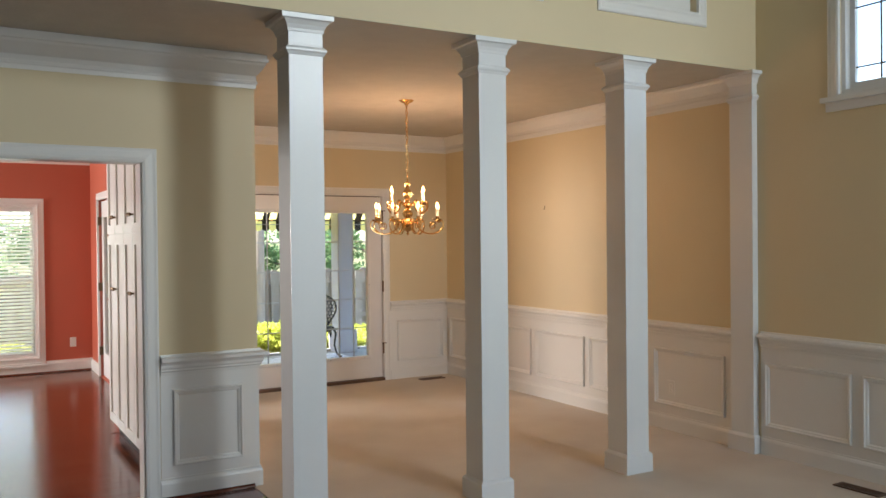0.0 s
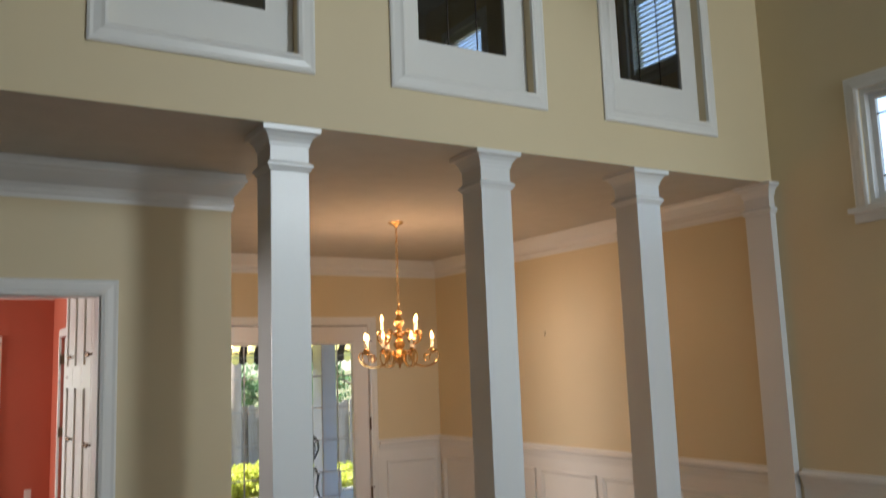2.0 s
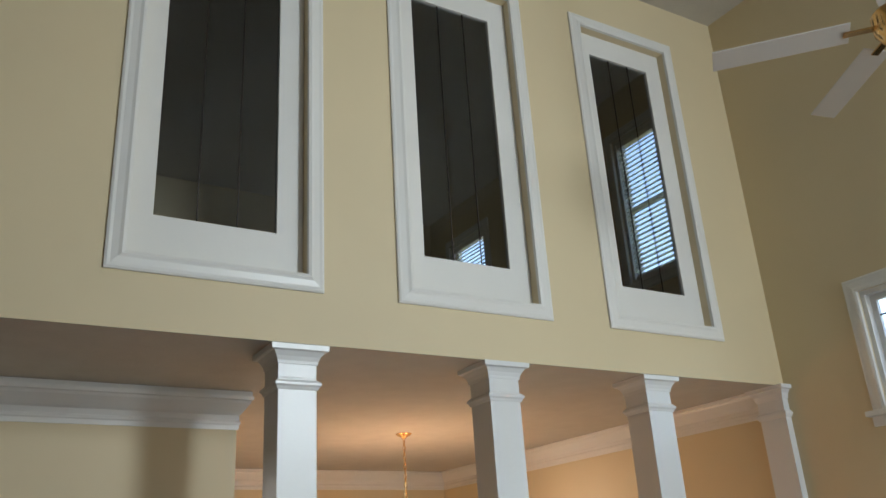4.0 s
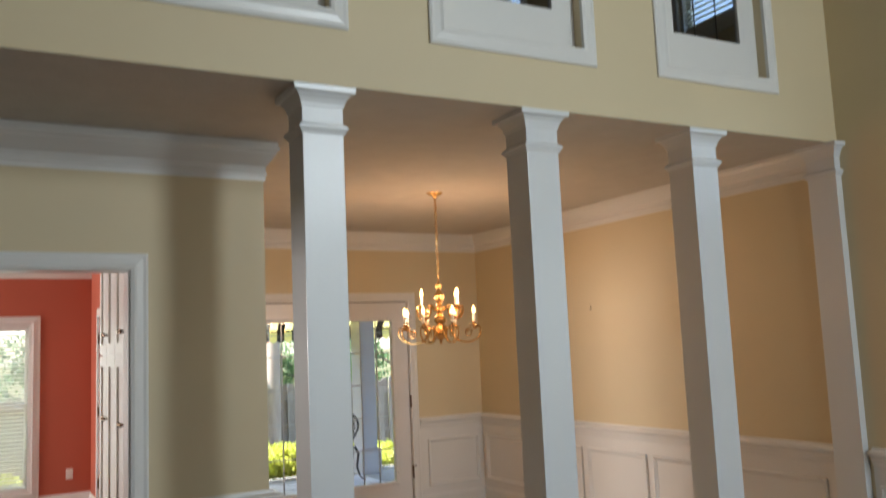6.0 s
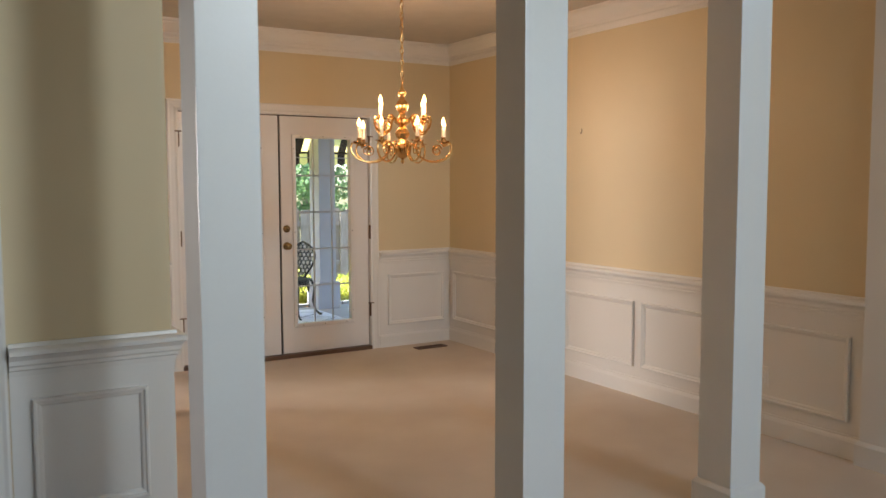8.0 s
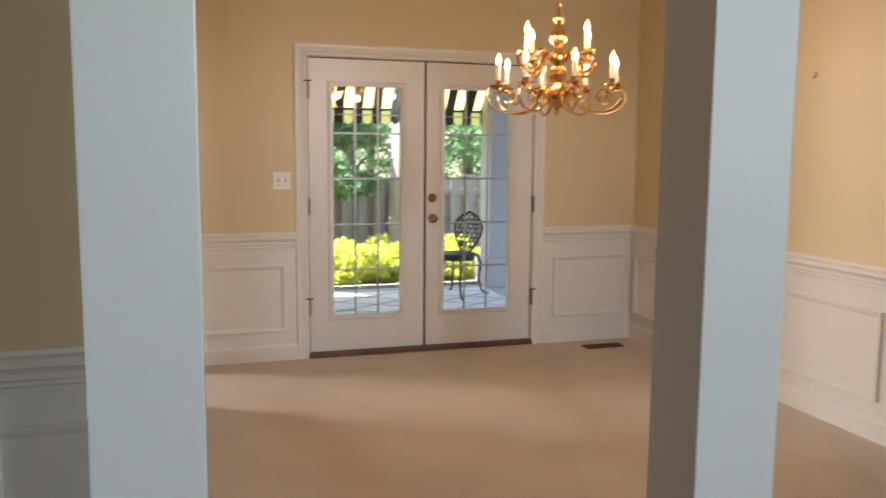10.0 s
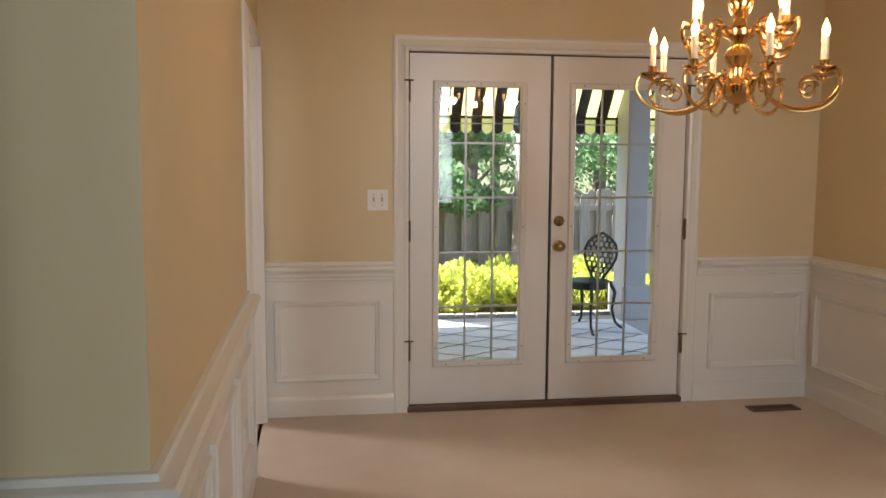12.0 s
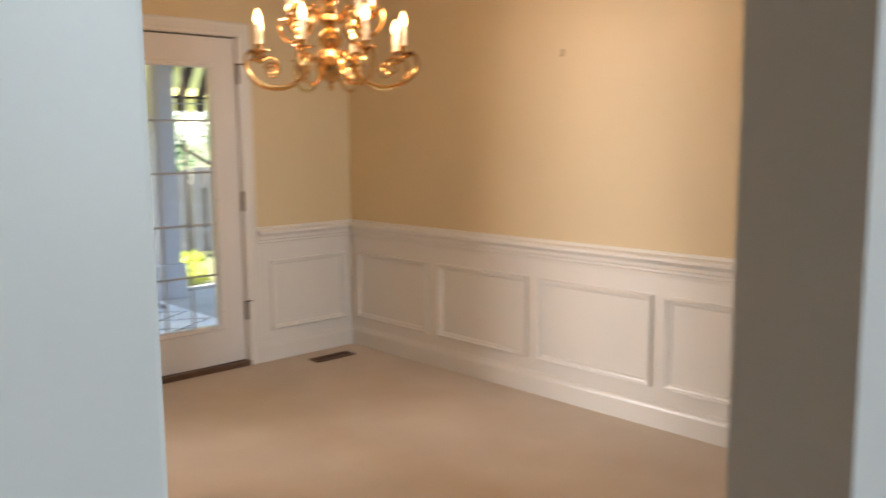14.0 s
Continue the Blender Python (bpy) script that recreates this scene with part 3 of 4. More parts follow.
ring = [(0, PW), (-0.055, PW), (-0.055, -PW), (0, -PW)]
part("shaft", box(-0.055, 0.0, -PW, PW, 0, CEIL_Z - 0.002, 0.003), COLUMN, pil)
part("base", sweep(ring[::-1], [(d, z) for d, z in [(0, 0), (0.018, 0), (0.018, 0.110), (0.012, 0.120), (0.003, 0.130), (0, 0.130)]]), COLUMN, pil)
part("neck_ring", sweep(ring[::-1], [(d, z) for d, z in [(0, 2.535), (0.005, 2.535), (0.018, 2.556), (0.018, 2.566), (0.004, 2.580), (0, 2.580)]]), COLUMN, pil)
part("cap", sweep(ring[::-1], [(d, z) for d, z in [(0, 2.655), (0.004, 2.655), (0.014, 2.690), (0.030, 2.712), (0.046, 2.716), (0.048, 2.7405), (0, 2.7405)]]), COLUMN, pil)


# ---- french doors ----
def french_leaf(k, x0, x1, hinge_left):
    """Glazed leaf: slab with raised glazing frame, pane, muntins, hinges."""
    leaf = empty_thing(f"door_{k}", Matrix.Translation((x0, 0.0, 0.0)), label="white glazed garden door with muntins, closed", category="door", group="garden doors", kind="structure")
    w = x1 - x0
    a, b, c, d = (0.168, 0.650, 0.285, 1.862) if hinge_left else (0.135, 0.640, 0.285, 1.862)
    part("slab", pierced(0.007, w - 0.006, 0.038, 2.041, [(a, b, c, d)], 0.045, Matrix(BACK) @ Matrix.Translation((0, 0, -0.012))), DOORWHITE, leaf)
    part("glazing_frame", sweep([(a, c), (a, d), (b, d), (b, c)], [(-0.004, -0.02), (-0.004, 0.0), (0.0, 0.006), (0.024, 0.004), (0.030, -0.004), (0.030, -0.012)], True, m=BACK), DOORWHITE, leaf)
    pane = part("pane", box(a, b, 0.034, 0.038, c, d), GLASS, leaf, "clear glass")
    pane.visible_shadow = False
    for q in (1, 2):
        u = a + (b - a) * q / 3
        part("muntin", box(u - 0.006, u + 0.006, 0.022, 0.033, c, d, 0.002), LEAD, leaf)
    for v in (0.604, 0.919, 1.236, 1.546):
        part("muntin", box(a, b, 0.024, 0.0335, v - 0.006, v + 0.006, 0.002), LEAD, leaf)
    for s in range(3):
        for u, v in ((a - 0.014, c + (d - c) * (s + 0.12) / 2.25), (b + 0.014, c + (d - c) * (s + 0.12) / 2.25), (a + (b - a) * (s * 0.4 + 0.1), c - 0.014), (a + (b - a) * (s * 0.4 + 0.1), d + 0.014)):
            part("screw", lathe([(0.0035, 0), (0.0035, 0.002), (0.001, 0.003)], 8, m=Matrix.Translation((u, -0.004, v)) @ pose(0, 0, 0, 90)), DARKMETAL, leaf)
    hx = -0.002 if hinge_left else w + 0.002
    for v in (0.36, 1.05, 1.83):
        hinge = part("hinge", lathe([(0.004, -0.064), (0.011, -0.056), (0.011, 0.056), (0.004, 0.064)], 10, m=Matrix.Translation((hx, -0.012, v))), DULLBRASS, leaf, "tarnished brass hinge", smooth=True)
        if v != 1.05:
            part("hinge_pin", tube([(hx - 0.026, -0.026, v + 0.058), (hx + 0.026, -0.026, v + 0.058)], 0.005), DULLBRASS, hinge)
    if not hinge_left:
        for v, r in ((1.10, 0.030), (0.955, 0.030)):
            knob = part("door_knob" if v < 1 else "deadbolt", lathe([(0.033, 0), (0.033, 0.006), (0.026, 0.010), (0.012, 0.014), (0.012, 0.030), (0.026, 0.040), (0.028, 0.052), (0.018, 0.060), (0.004, 0.062)] if v < 1 else
                        [(0.031, 0), (0.031, 0.008), (0.024, 0.016), (0.014, 0.018), (0.010, 0.022)], 20, m=Matrix.Translation((0.052, 0.012, v)) @ pose(0, 0, 0, 90)), KNOBBRASS, leaf, "worn brass", smooth=True)
            if v > 1:
                part("thumb_turn", box(0.046, 0.058, -0.028, -0.008, v - 0.004, v + 0.004, 0.002), KNOBBRASS, knob)
    return leaf


french_leaf(1, 0.0, 0.823, True)
french_leaf(2, 0.828, 1.648, False)
part("threshold", box(-0.01, 1.658, -0.025, 0.15, 0.0, 0.034, 0.004), SILL, w_back, "brown bronze threshold")
# dark ring behind the leaves, stands in for shade in the gaps
part("door_gap_shade", pierced(-0.006, 1.655, 0.03, 2.056, [(0.012, 1.636, -0.1, 2.036)], 0.006, BACK @ Matrix.Translation((0, 0, -0.030))), DARKMETAL, w_back, "dark strip for the shade in the gaps round the doors")
part("door_frame", pierced(-0.012, 1.66, 0.0, 2.062, [(0.0, 1.648, -0.1, 2.05)], 0.15, BACK), DOORWHITE, w_back)
# dark strip drawn as the shade between the two leaves
part("leaf_gap_shade", box(0.8215, 0.8295, 0.015, 0.055, 0.035, 2.045), DARKMETAL, w_back, "dark strip for the shade in the gap between the doors")

# glazed door in the red side wall
leaf = empty_thing("door_3", RSIDE, label="white glazed outer door in the red wall", category="door", kind="structure")
part("slab", pierced(-2.115, -1.295, 0.01, 2.05, [(-1.98, -1.43, 0.28, 1.86)], 0.045, Matrix.Translation((0, 0, -0.03))), DOORWHITE, leaf)
pane = part("pane", box(-1.98, -1.43, 0.28, 1.86, -0.055, -0.050), GLASS, leaf)
pane.visible_shadow = False
for v in (0.3, 1.05, 1.82):
    part("hinge", box(-2.125, -2.105, v - 0.05, v + 0.05, -0.03, 0.012, 0.003), DULLBRASS, leaf)
part("door_knob", lathe([(0.03, 0), (0.012, 0.012), (0.026, 0.04), (0.018, 0.06)], 16, m=Matrix.Translation((-1.37, 0.95, -0.03))), BRASS, leaf, "brass knob", smooth=True)


# ---- pantry ----
def pantry():
    cab = empty_thing("pantry_cabinet", Matrix.Translation((-1.39, -1.045, 0)), label="tall white pantry cabinet with panelled doors", category="cabinet")
    part("body", box(0.02, 0.42, -1.93, 0.0, 0.1, 2.70, 0.003), WHITE, cab)
    # the shadow under the cabinet is put into the toe kick's dark colour
    part("toe_kick", box(0.07, 0.40, -1.92, -0.01, -0.003, 0.1), DARKMETAL, cab, "recessed toe kick, coloured dark for its shadow")
    w = 0.345
    for k in range(5):
        y1 = -0.01 - k * (w + 0.01)
        y0 = y1 - w
        for z0, z1, knob_z in ((0.12, 1.615, 1.20), (1.63, 2.68, 1.76)):
            m = Matrix(((0, 0, -1, 0), (-1, 0, 0, 0), (0, 1, 0, 0), (0, 0, 0, 1)))
            door = part("door", pierced(-y1, -y0, z0, z1, [(-y1 + 0.065, -y0 - 0.065, z0 + 0.07, z1 - 0.07)], 0.02, m), WHITE, cab)
            part("panel", box(0.013, 0.018, y0 + 0.06, y1 - 0.06, z0 + 0.065, z1 - 0.065), WHITE, door)
            side = y0 + 0.03 if k % 2 == 0 else y1 - 0.03
            part("knob", lathe([(0.008, 0), (0.006, 0.012), (0.014, 0.020), (0.015, 0.028), (0.006, 0.034)], 14, m=Matrix.Translation((0, side, knob_z)) @ pose(0, 0, 0, 0, -90)), DULLBRASS, door, "dark brass knob", smooth=True)


pantry()


# ---- chandelier ----
def chandelier(cx, cy):
    ch = empty_thing("chandelier", Matrix.Translation((cx, cy, 0)), label="brass two-tier chandelier with lit candle bulbs", category="chandelier")
    part("canopy", lathe([(0.012, 2.700), (0.02, 2.715), (0.05, 2.728), (0.064, 2.742), (0.064, 2.7405)], 24), BRASS, ch, smooth=True)
    z, flip = 2.705, False
    link = bmesh.new()
    ringpts = [(0.011 * math.cos(a), 0, 0.021 * math.sin(a)) for a in [2 * math.pi * q / 10 for q in range(11)]]
    tube(ringpts, 0.0028, 6, link)
    lm = mesh_of("chain_link", link, BRASS, smooth=True)
    while z > 2.09:
        ob = new("chain_link", lm)
        ob.parent = ch
        ob.matrix_local = Matrix.Translation((0, 0, z)) @ pose(0, 0, 0, 0, 0, 90 if flip else 0)
        flip, z = not flip, z - 0.035
    part("lamp_cord", tube([(0.004 * math.sin(k), 0.004 * math.cos(k), 2.71 - 0.64 * k / 20) for k in range(21)], 0.0025, 6), BRASS, ch)
    part("stem", lathe([(0.003, 1.600), (0.010, 1.607), (0.012, 1.615), (0.007, 1.626), (0.018, 1.633), (0.036, 1.642), (0.048, 1.656), (0.054, 1.674), (0.056, 1.690), (0.050, 1.694), (0.046, 1.702), (0.036, 1.712), (0.03, 1.73),
                        (0.026, 1.748), (0.040, 1.765), (0.046, 1.785), (0.034, 1.808), (0.020, 1.822), (0.030, 1.838), (0.048, 1.850), (0.048, 1.868), (0.026, 1.880),
                        (0.018, 1.905), (0.030, 1.925), (0.040, 1.950), (0.034, 1.975), (0.016, 1.995), (0.014, 2.012), (0.026, 2.024), (0.028, 2.036), (0.012, 2.052), (0.006, 2.085)], 24), BRASS, ch, smooth=True)

    def arm_mesh(reach, z_in, z_low, z_cup):
        pts = []
        for k in range(25):
            q = k / 24
            pts.append(q)
        line = []
        for q in pts:
            if q < 0.2:
                s = q / 0.2
                line.append((0.045 + 0.05 * s, 0, z_in + 0.028 * math.sin(s * math.pi)))
            elif q < 0.85:
                s = (q - 0.2) / 0.65
                ang = math.pi * (1.0 + s * 1.15)
                mid, rad = (0.095 + reach + 0.052) / 2, (reach + 0.052 - 0.095) / 2
                line.append((mid + rad * math.cos(ang), 0, z_in + (z_in - z_low) * math.sin(ang)))
            else:
                s = (q - 0.85) / 0.15
                ang = math.pi * 2.15
                mid, rad = (0.095 + reach + 0.052) / 2, (reach + 0.052 - 0.095) / 2
                x0, z0 = mid + rad * math.cos(ang), z_in + (z_in - z_low) * math.sin(ang)
                line.append((x0 + (reach - x0) * s, 0, z0 + (z_cup - z0) * s))
        bm = tube(line, [0.0075 - 0.002 * q for q in pts], 8)
        scroll = [(reach - 0.045 + (0.034 - 0.022 * q) * math.cos(q * 9 + 0.4), 0.0, z_cup - 0.032 + (0.034 - 0.022 * q) * math.sin(q * 9 + 0.4)) for q in [k / 22 for k in range(23)]]
        tube(scroll, [0.0045 - 0.0015 * k / 22 for k in range(23)], 6, bm)
        scroll = [(0.10 + (0.03 - 0.02 * q) * math.cos(2.6 - q * 8), 0.0, z_in + 0.018 + (0.03 - 0.02 * q) * math.sin(2.6 - q * 8)) for q in [k / 22 for k in range(23)]]
        tube(scroll, 0.004, 6, bm)
        return mesh_of("arm", bm, BRASS, smooth=True)

    def cup(reach, z):
        return mesh_of("drip_cup", lathe([(0.006, z - 0.022), (0.012, z - 0.014), (0.010, z - 0.006), (0.030, z - 0.001), (0.040, z + 0.004), (0.036, z + 0.006), (0.014, z + 0.004), (0.013, z + 0.022), (0.016, z + 0.026)], 18, m=Matrix.Translation((reach, 0, 0))), BRASS, smooth=True)

    def candle(reach, z):
        return mesh_of("candle_sleeve", lathe([(0.0105, z + 0.020), (0.0105, z + 0.092), (0.009, z + 0.094)], 14, m=Matrix.Translation((reach, 0, 0))), WAX, smooth=True)

    def bulb(reach, z):
        return mesh_of("flame_bulb", lathe([(0.006, z + 0.094), (0.0095, z + 0.102), (0.0118, z + 0.112), (0.0095, z + 0.124), (0.0045, z + 0.136), (0.001, z + 0.147)], 12, m=Matrix.Translation((reach, 0, 0))), FLAME, smooth=True)

    for count, reach, z_in, z_low, z_cup, turn in ((8, 0.275, 1.690, 1.610, 1.728, 35), (4, 0.185, 1.850, 1.785, 1.862, 17)):
        kit = [f(reach, z_cup) for f in (cup, candle, bulb)]
        am = arm_mesh(reach, z_in, z_low, z_cup - 0.018)
        for k in range(count):
            arm = new("arm", am)
            arm.parent = ch
            arm.matrix_local = pose(0, 0, 0, 0, 0, turn + 360 * k / count)
            for name, me in zip(("drip_cup", "candle_sleeve", "flame_bulb"), kit):
                ob = new(name, me)
                ob.parent = arm
    return ch


CHX, CHY = 0.84, -2.10
chandelier(CHX, CHY)
for k in range(6):
    a = radians(32 + 60 * k)
    lamp = bpy.data.lights.new("candle_light", "POINT")
    lamp.energy, lamp.color, lamp.shadow_soft_size = 0.95, (1.0, 0.60, 0.35), 0.03
    ob = new("candle_light", lamp)
    ob.location = (CHX + 0.29 * math.cos(a), CHY + 0.29 * math.sin(a), 1.93)


# ---- small fittings ----
def plate(name, m, label, toggles, category):
    sw = empty_thing(name, m, label=label, category=category)
    part("plate", box(-0.058 if toggles == 2 else -0.036, 0.058 if toggles == 2 else 0.036, -0.058, 0.058, 0, 0.006, 0.002), PLASTIC, sw)
    if toggles:
        for u in ([-0.023, 0.023] if toggles == 2 else [0]):
            part("toggle", box(u - 0.005, u + 0.005, -0.012, 0.012, 0.006, 0.018, 0.002, m=pose(0, 0, 0, -15)), TOGGLE, sw, "toggle greyed for its shading")
            for v in (-0.03, 0.03):
                part("screw", lathe([(0.003, 0.006), (0.003, 0.0075), (0.001, 0.008)], 8, m=Matrix.Translation((u, v, 0))), DARKMETAL, sw)
    else:
        for v in (-0.02, 0.02):
            part("socket", box(-0.016, 0.016, v - 0.014, v + 0.014, 0.006, 0.008, 0.003), PLASTIC, sw)


plate("light_switch", BACK @ Matrix.Translation((-0.175, 1.225, 0.0)), "white double toggle light switch", 2, "light switch")
plate("wall_outlet", RIGHT @ Matrix.Translation((3.50, 0.345, 0.006)), "white wall outlet in the wainscot panel", 0, "outlet")
plate("wall_outlet", REDM @ Matrix.Translation((-1.21, 0.355, 0.0)), "white wall outlet on the red wall", 0, "outlet")
plate("wall_outlet", LEFT @ Matrix.Translation((-1.36, 0.345, 0.006)), "white wall outlet in the wainscot panel", 0, "outlet")

hook = empty_thing("picture_hook", RIGHT @ Matrix.Translation((1.86, 1.86, 0)), label="small brass picture hook on a bare cream wall", category="hook")
part("hook", tube([(0, 0.015, 0.001), (0, -0.012, 0.004), (0, -0.016, 0.012), (0, -0.008, 0.015)], 0.003, 6), DULLBRASS, hook)
part("nail", tube([(0, 0.016, 0.0), (0, 0.018, 0.010)], 0.002, 6), DARKMETAL, hook)


def floor_vent(x, y, turn, w=0.30, d=0.10):
    v = empty_thing("floor_vent", pose(x, y, 0.001, 0, 0, turn), label="dark bronze metal floor register in the carpet", category="floor vent")
    part("frame", pierced(-w / 2, w / 2, -d / 2, d / 2, [(-w / 2 + 0.016, w / 2 - 0.016, -d / 2 + 0.014, d / 2 - 0.014)], 0.008, Matrix.Translation((0, 0, 0.009))), SILL, v)
    part("backing", box(-w / 2 + 0.01, w / 2 - 0.01, -d / 2 + 0.01, d / 2 - 0.01, 0.0, 0.002), DARKMETAL, v)
    k = -w / 2 + 0.026
    while k < w / 2 - 0.02:
        part("slat", box(k, k + 0.005, -d / 2 + 0.014, d / 2 - 0.014, 0.002, 0.007), SILL, v)
        k += 0.014


floor_vent(2.135, -0.235, 0)
floor_vent(2.25, -5.26, 90)

# ceiling fan in the great room
FAN = Vector((1.24, -6.23, 3.95))
fan = empty_thing("ceiling_fan", Matrix.Translation(FAN), label="white ceiling fan with brass fittings on a long rod", category="ceiling fan")
part("down_rod", tube([(0, 0, 0.12), (0, 0, 5.6 - FAN.z)], 0.012), BRASS, fan)
part("ceiling_cup", lathe([(0.02, 1.45), (0.06, 1.52), (0.07, 5.618 - FAN.z)], 20), BRASS, fan, smooth=True)
part("motor", lathe([(0.04, -0.10), (0.09, -0.08), (0.12, -0.03), (0.12, 0.05), (0.08, 0.09), (0.03, 0.13)], 24), BRASS, fan, smooth=True)
for k in range(5):
    a = 72 * k + 59
    blade = part("blade", box(0.22, 0.84, -0.065, 0.065, -0.004, 0.004, 0.003, m=pose(0, 0, 0, 0, 0, a) @ pose(0, 0, 0, 12)), FANWHITE, fan)
    part("blade_iron", box(0.09, 0.25, -0.018, 0.018, -0.012, -0.004, 0.003, m=pose(0, 0, 0, 0, 0, a) @ pose(0, 0, 0, 6)), BRASS, blade, "brass blade iron")

# ---- patio and garden ----
PZ = -0.10
slab("ground", [(-400, 0.16), (400, 0.16), (400, 800), (-400, 800)], -0.6, -0.22, EARTH, "mulched and grassy garden ground", "ground")
slab("patio", [(-0.8, 0.152), (4.2, 0.152), (4.2, 3.28), (-0.8, 3.28)], -0.4, PZ, CONCRETE, "pale concrete patio slab", "patio")
rug = thing("outdoor_rug", box(-0.4, 2.40, 0.35, 3.05, PZ, PZ + 0.008, 0.003), RUG, "pale grey outdoor rug with dark diamond lattice", "rug")


def rug_lines():
    bm = bmesh.new()
    x0, x1, y0, y1 = -0.36, 2.36, 0.39, 3.01
    step = 0.42
    for s in (1, -1):
        c = -4.0
        while c < 7.0:
            pts = []
            for k in range(81):
                x = x0 + (x1 - x0) * k / 80
                y = s * 0.62 * (x - x0) + c + 0.012 * math.sin(k * 1.7)
                if y0 < y < y1:
                    pts.append((x, y))
            for p, q in zip(pts, pts[1:]):
                if q[0] - p[0] < 0.06:
                    bm.faces.new([bm.verts.new((p[0], p[1] - 0.009, PZ + 0.012)), bm.verts.new((q[0], q[1] - 0.009, PZ + 0.012)), bm.verts.new((q[0], q[1] + 0.009, PZ + 0.012)), bm.verts.new((p[0], p[1] + 0.009, PZ + 0.012))])
            c += step
    return bm


part("lattice", rug_lines(), RUGLINE, rug, "dark woven lattice lines")

post = empty_thing("patio_post", Matrix.Translation((2.57, 3.19, PZ)), label="square grey-white stucco patio post with plinth", category="post")
part("shaft", box(-0.11, 0.11, -0.15, 0.15, 0.0, 2.82, 0.01), STUCCO, post)
part("plinth", box(-0.15, 0.15, -0.19, 0.19, 0.0, 0.34, 0.015), STUCCO, post)


slab("patio_roof", [(-0.84, 0.155), (4.4, 0.155), (4.4, 3.36), (2.3, 3.36), (2.3, 2.93), (-0.84, 2.93)], 2.724, 2.86, STUCCO, "flat grey-white patio roof carried by a post", "roof")


def awning():
    """Striped canvas falling from the soffit to a scalloped valance."""
    aw = empty_thing("awning", Matrix.Translation((0, 0, 0)), label="black and yellow striped canvas awning with scalloped valance", category="awning")
    w, x = 0.105, -0.9
    k = 0
    while x < 3.2:
        mat = AWNYELLOW if k % 2 else AWNBLACK
        bm = bmesh.new()
        t = 0.002
        low = (x, 3.40, 1.872)
        q = [bm.verts.new(c) for c in ((x, 2.762, 2.712), (x + w, 2.762, 2.712), (x + w, 3.4, 1.872), low)]
        bm.faces.new(q)
        part("canvas_stripe", bm, mat, aw)
        bm = bmesh.new()
        pts = [(x, 1.872), (x + w, 1.872), (x + w, 1.747)] + [(x + w * (1 - s / 8), 1.747 - 0.035 * math.sin(math.pi * s / 8)) for s in range(1, 8)] + [(x, 1.747)]
        bm.faces.new([bm.verts.new((a, 3.402, b)) for a, b in pts])
        part("valance_flap", bm, AWNYELLOW if k % 2 else AWNBLACK, aw)
        x, k = x + w, k + 1
    part("front_bar", tube([(-0.9, 3.38, 1.872), (3.2, 3.38, 1.872)], 0.014), DARKMETAL, aw)
    part("hem_bar", tube([(-0.9, 3.39, 1.81), (3.2, 3.39, 1.81)], 0.006), LEAD, aw)
    for x in (-0.75, 0.75, 2.35):
        part("rafter", tube([(x, 3.38, 1.862), (x, 2.75, 2.70)], 0.012), DARKMETAL, aw)


awning()


